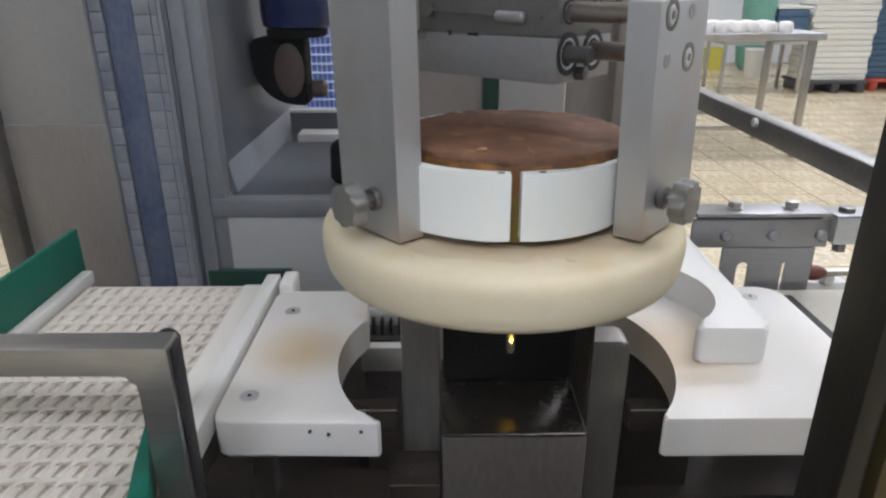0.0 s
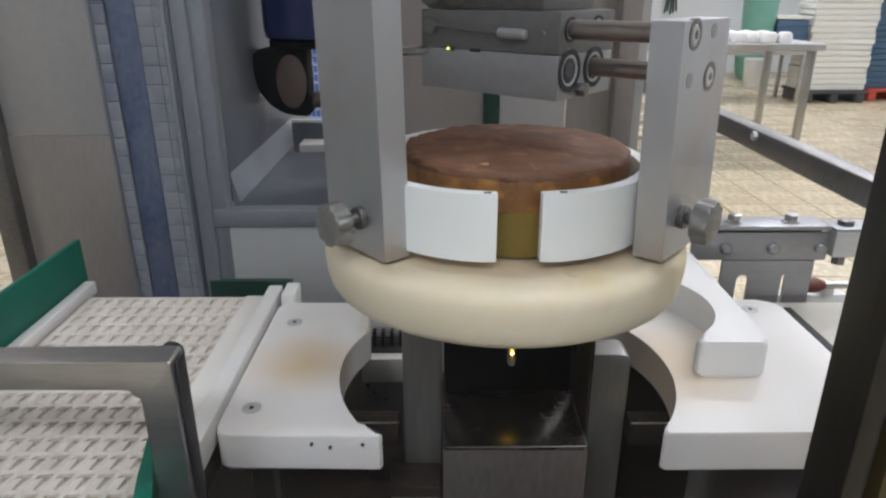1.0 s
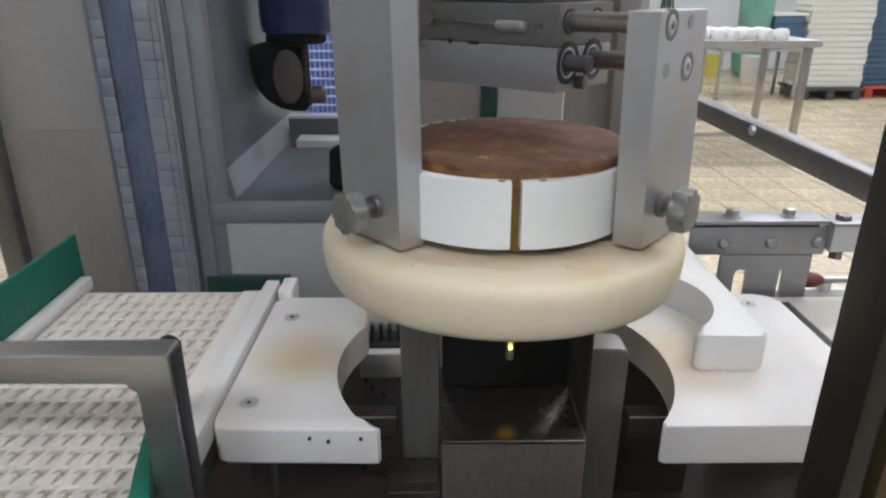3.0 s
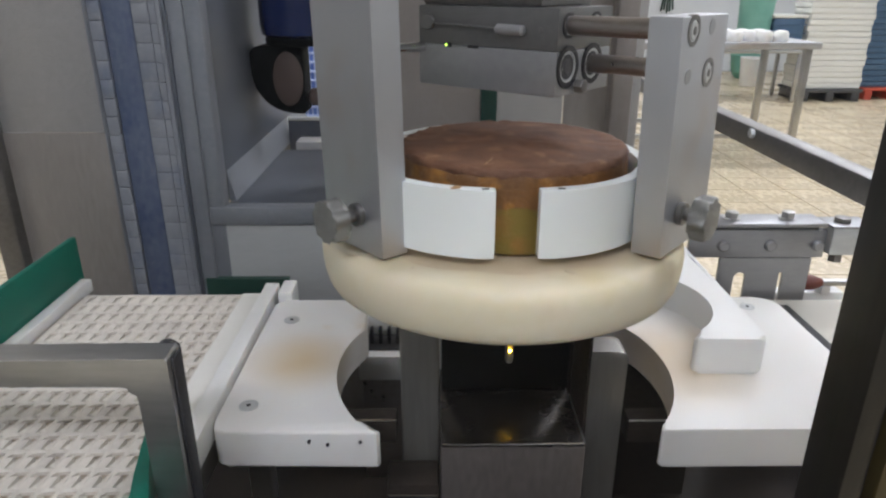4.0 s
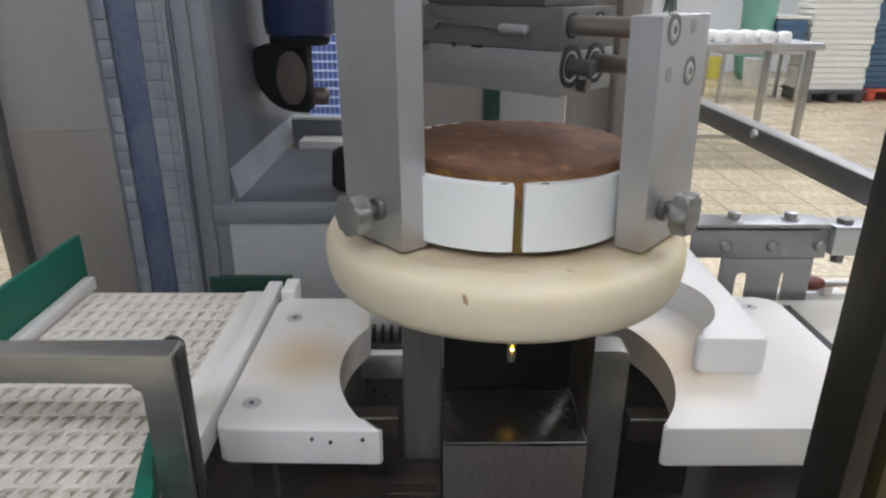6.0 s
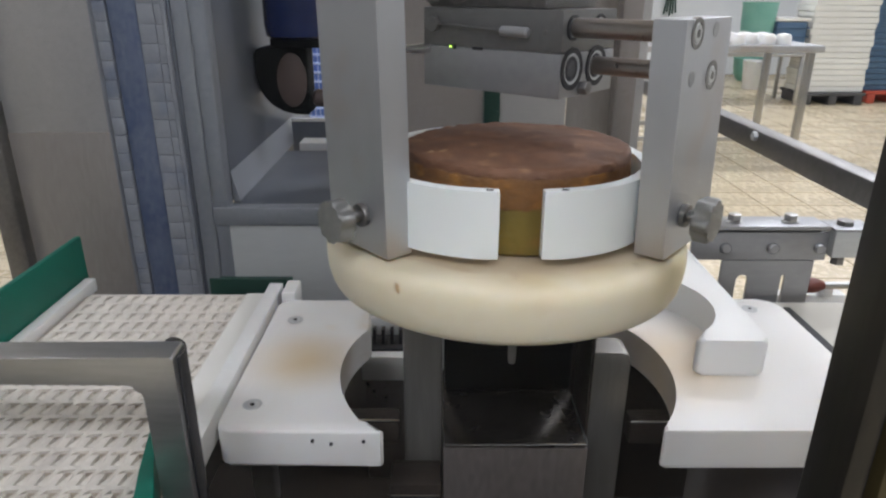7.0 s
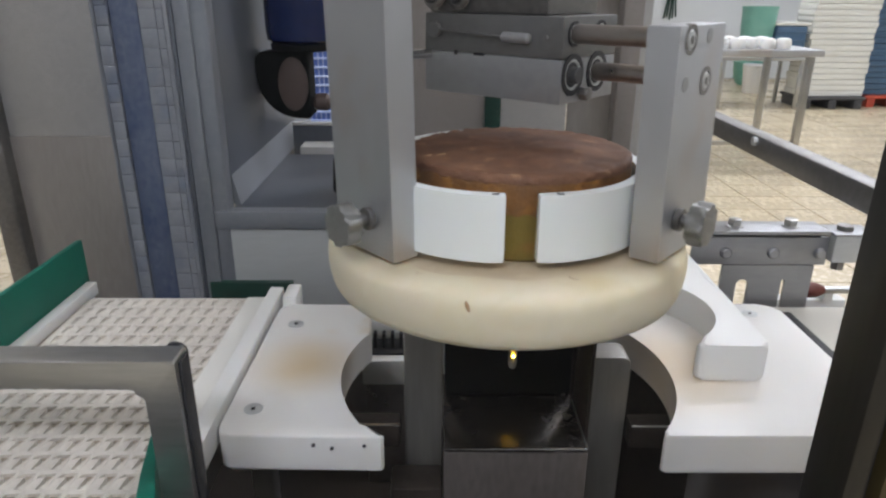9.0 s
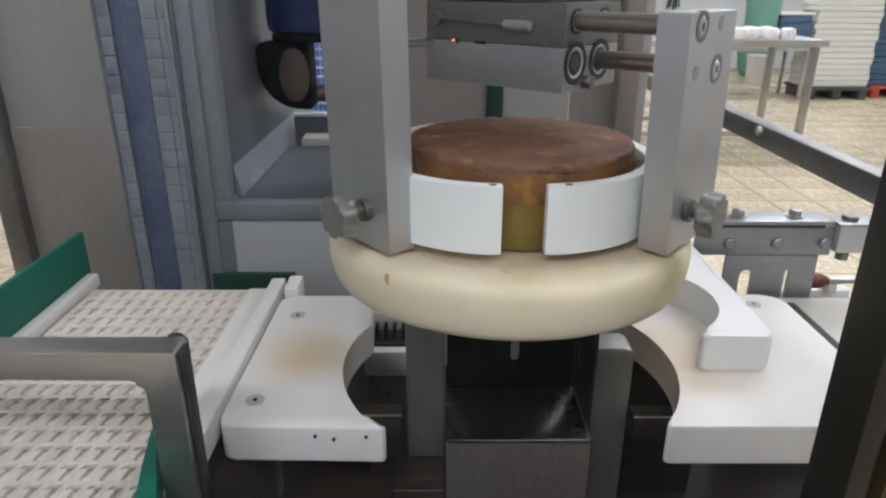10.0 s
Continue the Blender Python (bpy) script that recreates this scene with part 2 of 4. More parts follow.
GREEN_LAMP = glow("green_indicator", (0.55, 1.0, 0.10), 6.0)
RED_LAMP = glow("red_indicator", (1.0, 0.12, 0.04), 6.0)
DIFFUSER = glow("lit_diffuser", (0.93, 0.97, 1.0), 5.0)

# ---- building helpers ----
ROOTS = {}


def thing(name, at, label, category, group="", kind=""):
    ob = new(name)
    ob.empty_display_size = 0.02
    m = at if isinstance(at, Matrix) else pose(*at)
    ob.matrix_world = m
    ROOTS[ob] = m
    return tagged(ob, label, category, group, kind)


def finish(name, bm, mat, smooth=38):
    bmesh.ops.recalc_face_normals(bm, faces=bm.faces)
    me = bpy.data.meshes.new(name)
    bm.to_mesh(me)
    bm.free()
    me.materials.append(mat)
    if smooth:
        me.shade_smooth()
        me.set_sharp_from_angle(angle=radians(smooth))
    return me


def part(name, bm, mat, parent, label="", smooth=38, at=None):
    """One mesh, given in world places, under a thing or a part; at: its own origin, where it moves on its thing."""
    root = pose(*at) if at else ROOTS[parent]
    bm.transform(root.inverted())
    ob = new(name, finish(name, bm, mat, smooth))
    ob.parent = parent
    ob.matrix_local = ROOTS[parent].inverted() @ root
    ROOTS[ob] = root
    return tagged(ob, label)


def single(name, bm, mat, at, label, category, group="", kind="", smooth=38):
    """A thing of one mesh, given in world places, with its origin at its base."""
    m = pose(*at)
    bm.transform(m.inverted())
    ob = new(name, finish(name, bm, mat, smooth))
    ob.matrix_world = m
    ROOTS[ob] = m
    return tagged(ob, label, category, group, kind)


def box(x0, x1, y0, y1, z0, z1, bevel=0.0015, m=None, bm=None, seg=2):
    own = bmesh.new()
    bmesh.ops.create_cube(own, size=1.0)
    own.transform(Matrix.LocRotScale(((x0 + x1) / 2, (y0 + y1) / 2, (z0 + z1) / 2), None, (x1 - x0, y1 - y0, z1 - z0)))
    if bevel:
        bmesh.ops.bevel(own, geom=own.edges[:], offset=bevel, segments=seg, affect="EDGES", profile=0.5)
    if m:
        own.transform(m)
    return merged(bm, own)


def merged(bm, own):
    if bm is None:
        return own
    me = bpy.data.meshes.new("scratch")
    own.to_mesh(me)
    own.free()
    bm.from_mesh(me)
    bpy.data.meshes.remove(me)
    return bm


def prism(poly, z0, z1, bevel=0.002, m=None, bm=None, seg=2):
    """A plate of that outline; all edges rounded by bevel."""
    own = bmesh.new()
    low = [own.verts.new((x, y, z0)) for x, y in poly]
    high = [own.verts.new((x, y, z1)) for x, y in poly]
    k = len(poly)
    own.faces.new(low[::-1])
    own.faces.new(high)
    for i in range(k):
        own.faces.new((low[i], low[(i + 1) % k], high[(i + 1) % k], high[i]))
    if bevel:
        rim = [e for e in own.edges if abs(e.verts[0].co.z - e.verts[1].co.z) < 1e-6]
        bmesh.ops.bevel(own, geom=rim, offset=bevel, segments=seg, affect="EDGES", profile=0.5)
    if m:
        own.transform(m)
    return merged(bm, own)


def lathe(profile, seg=64, m=None, bm=None, wobble=None):
    """Turned round z; profile: (radius, height) from the bottom's axis to the top's axis."""
    own = bmesh.new()
    rings = []
    for k, (r, z) in enumerate(profile):
        if r < 1e-6:
            rings.append([own.verts.new((0, 0, z))])
            continue
        ring = []
        for i in range(seg):
            a = 2 * math.pi * i / seg
            dr, dz = wobble(k, a) if wobble else (0, 0)
            ring.append(own.verts.new(((r + dr) * math.cos(a), (r + dr) * math.sin(a), z + dz)))
        rings.append(ring)
    for p, q in zip(rings, rings[1:]):
        for i in range(seg):
            j = (i + 1) % seg
            if len(p) == 1 and len(q) > 1:
                own.faces.new((p[0], q[j], q[i]))
            elif len(q) == 1 and len(p) > 1:
                own.faces.new((p[i], p[j], q[0]))
            elif len(p) > 1:
                own.faces.new((p[i], p[j], q[j], q[i]))
    if m:
        own.transform(m)
    return merged(bm, own)


def rod(a, b, r, seg=20, bevel=0.0008, bm=None):
    """A round bar from a to b."""
    a, b = Vector(a), Vector(b)
    d = b - a
    m = Matrix.Translation(a) @ d.to_track_quat("Z", "Y").to_matrix().to_4x4()
    h = d.length
    bevel = min(bevel, r * 0.4, h * 0.4)
    return lathe([(0, 0), (r - bevel, 0), (r, bevel), (r, h - bevel), (r - bevel, h), (0, h)], seg, m, bm)


def ring_bar(a, b, r_in, r_out, seg=28, bm=None):
    """A tube from a to b."""
    a, b = Vector(a), Vector(b)
    d = b - a
    m = Matrix.Translation(a) @ d.to_track_quat("Z", "Y").to_matrix().to_4x4()
    h = d.length
    return lathe([(r_in, 0), (r_out, 0), (r_out, h), (r_in, h), (r_in, 0)], seg, m, bm)


def facing(at, normal):
    """A place whose z axis points along normal."""
    return Matrix.Translation(at) @ Vector(normal).to_track_quat("Z", "Y").to_matrix().to_4x4()


def hexagon(at, normal, across, height, bm=None):
    r = across / math.sqrt(3)
    return prism([(r * math.cos(i * math.pi / 3), r * math.sin(i * math.pi / 3)) for i in range(6)], 0, height, across * 0.05, facing(at, normal), bm)


def arc(cx, cy, r, a0, a1, k=24):
    return [(cx + r * math.cos(radians(a0 + (a1 - a0) * i / k)), cy + r * math.sin(radians(a0 + (a1 - a0) * i / k))) for i in range(k + 1)]


def rounded(points, r, k=5):
    """An outline with its corners rounded; r: one radius for each corner."""
    out, count = [], len(points)
    for i, (x, y) in enumerate(points):
        if not r[i]:
            out.append((x, y))
            continue
        p, a, b = Vector((x, y)), Vector(points[i - 1]), Vector(points[(i + 1) % count])
        s, e = p + (a - p).normalized() * r[i], p + (b - p).normalized() * r[i]
        for j in range(k + 1):
            t = j / k
            q = s * (1 - t) ** 2 + p * 2 * t * (1 - t) + e * t ** 2
            out.append((q.x, q.y))
    return out


# ---- room ----
def room():
    x0, x1, y0, y1, top = -4.0, 7.0, -3.2, 11.0, 3.2
    single("floor", box(x0, x1, y0, y1, -0.1, -0.006, 0), GROUT, (1.5, 4, -0.1), "beige tiled factory floor with grey joints", "floor", kind="structure")
    for name, (a, b, c, d) in {"wall_north": (x0, x1, y1, y1 + 0.15), "wall_south": (x0, x1, y0 - 0.15, y0),
                               "wall_west": (x0 - 0.15, x0, y0, y1), "wall_east": (x1, x1 + 0.15, y0, y1)}.items():
        # unseen south wall greyed so that less light bounces onto the machine
        grey = name == "wall_south"
        single(name, box(a, b, c, d, 0, top, 0), DIMMED_WALL if grey else WALL, ((a + b) / 2, (c + d) / 2, 0), "unseen factory wall, greyed to bounce less light" if grey else "white washable factory wall", "wall", kind="structure")
    single("ceiling", box(x0, x1, y0, y1, top, top + 0.1, 0), CEIL, (1.5, 4, top), "white ceiling", "ceiling", kind="structure")
    for lx, ly, _ in ROOM_LIGHTS:
        lamp = thing("ceiling_light", (lx, ly, 3.12), "long lit white ceiling light, added out of view", "ceiling light", "ceiling lights")
        part("frame", box(lx - 0.7, lx + 0.7, ly - 0.3, ly + 0.3, 3.14, 3.2, 0.004), WALL, lamp)
        part("diffuser", box(lx - 0.66, lx + 0.66, ly - 0.26, ly + 0.26, 3.12, 3.139, 0.004), DIFFUSER, lamp)


def work_table():
    t = thing("work_table", (2.1, 4.95, 0), "stainless steel work table on castors", "table")
    x0, x1, y0, y1, z = 1.2, 2.84, 4.56, 5.36, 0.945
    part("tabletop", box(x0, x1, y0, y1, z - 0.05, z, 0.006), ALU, t)
    for x in (x0 + 0.08, x1 - 0.07):
        for y in (y0 + 0.06, y1 - 0.06):
            part("leg", box(x - 0.025, x + 0.025, y - 0.025, y + 0.025, 0.13, z - 0.05, 0.004), STEEL, t)
            c = part("castor", rod((x - 0.018, y, 0.055), (x + 0.018, y, 0.055), 0.055, 24, 0.006), DARK, t, "grey castor wheel")
            part("fork", box(x - 0.028, x + 0.028, y - 0.02, y + 0.02, 0.09, 0.132, 0.004), STEEL, c)
    part("crossbar", box(x0 + 0.1, x1 - 0.1, y0 + 0.05, y0 + 0.075, 0.21, 0.245, 0.004), STEEL, t)
    part("crossbar", box(x0 + 0.1, x1 - 0.1, y1 - 0.075, y1 - 0.05, 0.21, 0.245, 0.004), STEEL, t)
    # white moulds lying side by side on the table
    first = None
    for i in range(9):
        x = 1.62 + i * 0.118
        if first is None:
            prof = [(0, 0), (0.052, 0), (0.058, 0.01), (0.057, 0.055), (0.047, 0.075), (0.02, 0.082), (0, 0.08)]
            first = single("cheese_mould", lathe(prof, 20), WHITE, (0, 0, 0), "white round plastic mould on the steel table", "mould", "moulds on the table")
            first.matrix_world = pose(x, 4.68, z)
        else:
            copy_thing(first, pose(x, 4.68 + 0.03 * math.sin(i * 2.3), z, 0, 0, i * 40))
    for i in range(7):
        copy_thing(first, pose(1.7 + i * 0.13, 4.86 + 0.02 * math.sin(i * 3.1), z, 0, 0, i * 50))


def slatted_basket(name, at, r, h, mat, label):
    b = thing(name, at, label, "basket")
    x, y, z = at
    m = pose(x, y, z)
    part("shell", lathe([(0, 0), (r * 0.52, 0), (r * 0.74, 0.05), (r * 0.90, 0.16), (r, h), (r * 1.04, h), (r * 1.04, h - 0.02), (r * 0.97, h - 0.02), (r * 0.87, 0.17), (r * 0.70, 0.07), (0, 0.02)], 36, m), mat, b)
    for k in (0.3, 0.6):
        rr = r * (0.885 + 0.115 * k) + 0.004
        part("band", ring_bar((x, y, z + h * k), (x, y, z + h * k + 0.012), rr - 0.004, rr + 0.004), mat, b)


def tray_stack(x, y, n, mat, label, w=0.62, d=0.42, pitch=0.068):
    """Nested trays, each with its own rim and hollow."""
    first = None
    for i in range(n):
        z = 0.15 + i * pitch
        dx, turn = 0.012 * math.sin(i * 1.7), 1.2 * math.sin(i * 2.9)
        if first is None:
            first = thing("tray", (x, y, z), label, "tray", label[:12] + "stack")
            bm = box(x - w / 2 + 0.03, x + w / 2 - 0.03, y - d / 2 + 0.03, y + d / 2 - 0.03, z, z + 0.035, 0.006)
            part("tub", bm, mat, first)
            bm = None
            for a, b, c, e in ((x - w / 2, x + w / 2, y - d / 2, y - d / 2 + 0.03), (x - w / 2, x + w / 2, y + d / 2 - 0.03, y + d / 2),
                               (x - w / 2, x - w / 2 + 0.03, y - d / 2 + 0.03, y + d / 2 - 0.03), (x + w / 2 - 0.03, x + w / 2, y - d / 2 + 0.03, y + d / 2 - 0.03)):
                bm = box(a, b, c, e, z + 0.001, z + 0.0645, 0.005, bm=bm)
            part("rim", bm, mat, first)
        else:
            copy_thing(first, pose(x + dx, y, z, 0, 0, turn))


def pallet(x, y, mat, label):
    p = thing("pallet", (x, y, 0), label, "pallet")
    for k in range(5):
        yy = y - 0.24 + k * 0.12
        part("board", box(x - 0.4, x + 0.4, yy - 0.045, yy + 0.045, 0.11, 0.148, 0.005), mat, p)
    for k in (-0.32, 0, 0.32):
        part("bearer", box(x + k - 0.05, x + k + 0.05, y - 0.28, y + 0.28, 0, 0.108, 0.005), mat, p)


def backroom():
    pallet(4.86, 8.05, DARK, "dark plastic pallet under the white trays")
    tray_stack(4.86, 8.05, 24, TRAY, "ivory plastic tray nested in a tall stack", w=0.78)
    pallet(5.75, 8.2, RED, "red plastic pallet on the tiled floor")
    tray_stack(5.70, 8.2, 22, TRAY_B, "slate blue plastic tray nested in a stack", w=0.74, pitch=0.070)
    slatted_basket("laundry_basket", (4.78, 10.1, 0.0), 0.22, 0.36, TEAL, "teal plastic basket on the tiled floor")
    slatted_basket("laundry_basket", (3.87, 8.0, 0.62), 0.205, 0.58, TEAL, "teal plastic basket on a low stand")
    s = thing("low_stand", (3.95, 8.05, 0), "grey low storage stand behind the table", "stand")
    part("shelf", box(3.40, 4.42, 7.75, 8.35, 0.58, 0.62, 0.006), STEEL, s)
    for x in (3.43, 4.39):
        for y in (7.78, 8.32):
            part("leg", box(x - 0.02, x + 0.02, y - 0.02, y + 0.02, 0, 0.58, 0.004), STEEL, s)
    c = thing("storage_bin", (4.22, 8.05, 0.62), "slate grey plastic storage bin with ribs", "bin")
    part("shell", box(4.04, 4.42, 7.85, 8.25, 0.62, 0.98, 0.02), TRAY_B, c)
    for k in range(3):
        part("rib", box(4.02, 4.44, 7.83, 8.27, 0.70 + k * 0.1, 0.715 + k * 0.1, 0.006), TRAY_B, c)
    part("lid", box(4.02, 4.44, 7.83, 8.27, 0.985, 1.02, 0.01), TRAY, c, "ivory lid")
    b = thing("bucket", (4.47, 9.2, 0), "white plastic bucket on the floor", "bucket")
    part("shell", lathe([(0, 0), (0.12, 0), (0.125, 0.01), (0.15, 0.37), (0.158, 0.375), (0.158, 0.40), (0.145, 0.40), (0.12, 0.02), (0, 0.015)], 32, pose(4.47, 9.2, 0)), WHITE, b)
    part("rim", ring_bar((4.47, 9.2, 0.33), (4.47, 9.2, 0.345), 0.147, 0.155), WHITE, b)
    g = thing("small_tub", (4.27, 10.2, 0), "yellow plastic tub on the floor", "tub")
    part("shell", lathe([(0, 0), (0.15, 0), (0.18, 0.3), (0.19, 0.3), (0.19, 0.32), (0.17, 0.32), (0.14, 0.02), (0, 0.02)], 28, pose(4.27, 10.2, 0)), YELLOW, g)


def hose_bundle():
    h = thing("hose_bundle", (3.74, 10.95, 0.95), "dark green hoses hanging on the white wall", "hoses")
    part("hook", rod((3.74, 10.999, 1.75), (3.74, 10.90, 1.75), 0.012), STEEL, h)
    for k in range(5):
        x = 3.64 + k * 0.048
        part("hose", rod((3.74, 10.93, 1.74), (x, 10.94 + 0.01 * (k % 2), 0.96 + 0.03 * math.sin(k * 2.1)), 0.014, 10), DARK_GREEN, h)


def floor_tiles():
    """Tiles in straight rows; the rows that the opening shows are pieces of their own."""
    floor = bpy.data.objects["floor"]
    root = ROOTS[floor]
    size, joint = 0.30, 0.008
    bm = box(joint / 2, size - joint / 2, joint / 2, size - joint / 2, -0.006, 0.0, 0.0015, seg=1)
    me = finish("tile", bm, TILE, 0)
    rest = []
    for i in range(-13, 23):
        for j in range(-10, 36):
            x, y = i * size, j * size
            near = 1.2 <= x < 5.4 and 1.8 <= y < 8.2
            if near and (x - 1.2) * 1.6 + 1.2 <= y * 1.0 + 1.6 and y < 6.4:
                ob = new("tile", me)
                ob.parent = floor
                ob.matrix_local = root.inverted() @ pose(x, y, 0)
            else:
                rest.append((x, y))
    verts, faces = [], []
    for x, y in rest:
        k = len(verts)
        a, b = joint / 2, size - joint / 2
        for z in (-0.006, 0.0):
            verts += [(x + a, y + a, z), (x + b, y + a, z), (x + b, y + b, z), (x + a, y + b, z)]
        faces += [(k + 4, k + 5, k + 6, k + 7)] + [(k + p, k + (p + 1) % 4, k + 4 + (p + 1) % 4, k + 4 + p) for p in range(4)]
    me = bpy.data.meshes.new("tile_field")
    me.from_pydata([root.inverted() @ Vector(v) for v in verts], [], faces)
    me.materials.append(TILE)
    ob = new("tile_field", me)
    ob.parent = floor
    tagged(ob, kind="stuff")


# ---- machine frame ----
def machine_frame():
    f = thing("machine_frame", (0, 0.4, 0), "stainless steel machine frame with sheet panels", "machine frame")
    # back of the left part: sheet with a lower and an upper field
    part("side_sheet", box(-0.795, -0.612, 0.50, 0.506, 0.40, 1.100, 0.001), BROWN_STEEL, f)
    part("side_sheet", box(-0.795, -0.612, 0.503, 0.509, 1.1005, 1.75, 0.001), PANEL, f)
    part("corner_post", box(-0.835, -0.797, 0.48, 0.52, 0.0, 1.75, 0.003), STEEL_D, f)
    part("corner_post", box(-0.4895, -0.4405, 0.504, 0.5405, 0.60, 1.75, 0.003), COVER, f)
    # the deep opening behind the post
    part("duct_side", box(-0.447, -0.441, 0.541, 1.30, 0.97, 1.75, 0.001), DUCT, f)
    part("duct_floor", box(-0.44, 0.0, 0.53, 0.955, 0.957, 0.967, 0.001), DUCT, f)
    part("duct_fillet", prism([(-0.4405, 0.968), (-0.428, 0.968), (-0.4405, 1.024)], 0.0, 0.75, 0, pose(0, 0.541, 0) @ Matrix(((1, 0, 0, 0), (0, 0, 1, 0), (0, 1, 0, 0), (0, 0, 0, 1)))), COVER, f)
    part("duct_lip", box(-0.485, 0.0, 0.50, 0.529, 0.935, 0.968, 0.002), COVER, f)
    # White colour stands in for light reflected by the bright steel sill.
    part("sill", box(-0.40, 0.0, 0.956, 1.02, 0.955, 0.985, 0.002), WHITE, f, "steel sill, white for its reflected light")
    part("back_ledge", box(-0.43, 0.0, 1.030, 1.040, 0.90, 1.022, 0.001), DUCT, f)
    part("ledge_rim", box(-0.43, 0.0, 1.028, 1.042, 1.0225, 1.030, 0.001), WHITE, f, "white folded rim")
    part("front_sheet", box(-0.485, 0.30, 0.505, 0.511, 0.60, 0.934, 0.001), PALE_STEEL, f)
    # panels behind the head
    part("back_panel", box(-0.22, 0.02, 0.70, 0.706, 0.97, 1.60, 0.001), PANEL_D, f)
    part("back_panel", box(0.053, 0.182, 0.70, 0.706, 0.97, 1.60, 0.001), PANEL, f)
    part("back_panel", box(0.186, 0.292, 0.71, 0.716, 0.97, 1.60, 0.001), BROWN_STEEL, f)
    part("post", box(0.021, 0.052, 0.69, 0.72, 0.97, 1.60, 0.002), DARK_GREEN, f, "dark green upright")
    part("post", box(0.257, 0.294, 0.62, 0.66, 1.05, 1.60, 0.003), PANEL_D, f, "brown grey upright")
    part("post", box(0.295, 0.33, 0.69, 0.72, 0.80, 1.60, 0.003), PANEL, f)
    # the rail along the opening, with its bolt
    part("rail", box(0.385, 0.412, -0.30, 1.30, 1.113, 1.144, 0.003), STEEL_D, f, "grey square rail")
    part("bolt", hexagon((0.385, 0.317, 1.136), (-1, 0, 0), 0.012, 0.006), PALE_STEEL, f)
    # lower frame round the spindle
    part("tie_bar", box(-0.40, -0.112, -0.017, 0.008, 0.862, 0.892, 0.003), UNDERSHADE, f)
    part("tie_bar", box(0.141, 0.42, -0.017, 0.008, 0.860, 0.890, 0.003), UNDERSHADE, f)
    part("tie_bar", box(-0.40, -0.135, -0.11, -0.09, 0.80, 0.842, 0.003), UNDERSHADE, f)
    part("tie_bar", box(0.165, 0.42, -0.11, -0.09, 0.80, 0.840, 0.003), UNDERSHADE, f)
    # thin bright rods added to draw the highlights along the bar edges
    part("tie_edge_glint", rod((-0.30, -0.0175, 0.8925), (-0.112, -0.0175, 0.8925), 0.0017, 8), CHROME, f)
    part("tie_edge_glint", rod((0.141, -0.0175, 0.8905), (0.30, -0.0175, 0.8905), 0.0010, 8), STEEL, f)
    part("bed", box(-0.85, 0.60, -0.36, 0.50, 0.60, 0.62, 0.002), UNDERSHADE, f)
    # dark sheet added where only deep shade closes the view to the back
    part("shade_sheet", box(0.05, 0.30, 0.172, 0.178, 0.62, 0.905, 0.001), UNDERSHADE, f)
    # unseen sheet added to shield the bed from light on the right
    part("side_light_shield", box(0.60, 0.606, -0.36, 0.50, 0.0, 0.80, 0.001), STEEL_D, f)
    part("inner_sheet", box(-0.30, -0.116, 0.27, 0.276, 0.62, 0.85, 0.001), BROWN_STEEL, f)
    part("green_strip", box(-0.485, -0.335, 0.49, 0.503, 0.79, 0.836, 0.001), DARK_GREEN, f, "dark green strip")
    part("side_panel", box(-0.862, -0.836, -0.37, 0.30, 0.0, 1.95, 0.002), STEEL_V, f)
    # unseen panel added below the glass to block front light from the bed
    part("lower_light_block", box(-0.835, 0.162, -0.310, -0.290, 0.0, 1.0, 0.002), STEEL_V, f)
    part("back_sheet", box(-0.80, 0.60, 0.512, 0.518, 0.0, 0.60, 0.001), STEEL_D, f)
    # unseen sheet and post added to hold room light off the left part
    part("shade_roof", box(-0.862, -0.36, -0.37, 1.30, 1.951, 1.975, 0.002), STEEL_V, f)
    part("shade_roof_post", box(-0.50, -0.471, 1.27, 1.30, 0.0, 1.95, 0.002), STEEL_V, f)
    for x in (-0.80, 0.55):
        for y in (-0.15, 0.45):
            part("leg", box(x - 0.03, x + 0.03, y - 0.03, y + 0.03, 0, 0.60, 0.003), STEEL, f)


def door_post():
    d = thing("door_post", (0.2, -0.3, 0), "dark anodised door post of the machine", "door post")
    part("profile", box(0.163, 0.1765, -0.32, -0.28, 0.0, 1.95, 0.003), POST, d)
    part("gasket", box(0.1768, 0.1828, -0.312, -0.288, 0.0, 1.95, 0.001), BLACK, d, "black rubber gasket")
    part("glazing_bead", box(0.183, 0.2005, -0.322, -0.284, 0.0, 1.95, 0.002), BEAD, d, "olive brown bead")
    part("gasket", box(0.2008, 0.2048, -0.312, -0.288, 0.0, 1.95, 0.001), BLACK, d, "black rubber gasket")
    part("profile", box(0.205, 0.262, -0.32, -0.28, 0.0, 1.95, 0.003), POST, d)


def door_glass():
    g = single("door_window", box(-0.834, 0.162, -0.304, -0.299, 1.0005, 1.95, 0.0008), GLASS, (-0.33, -0.30, 1.0), "dusty clear glass pane of the machine door", "window")
    g.visible_shadow = False


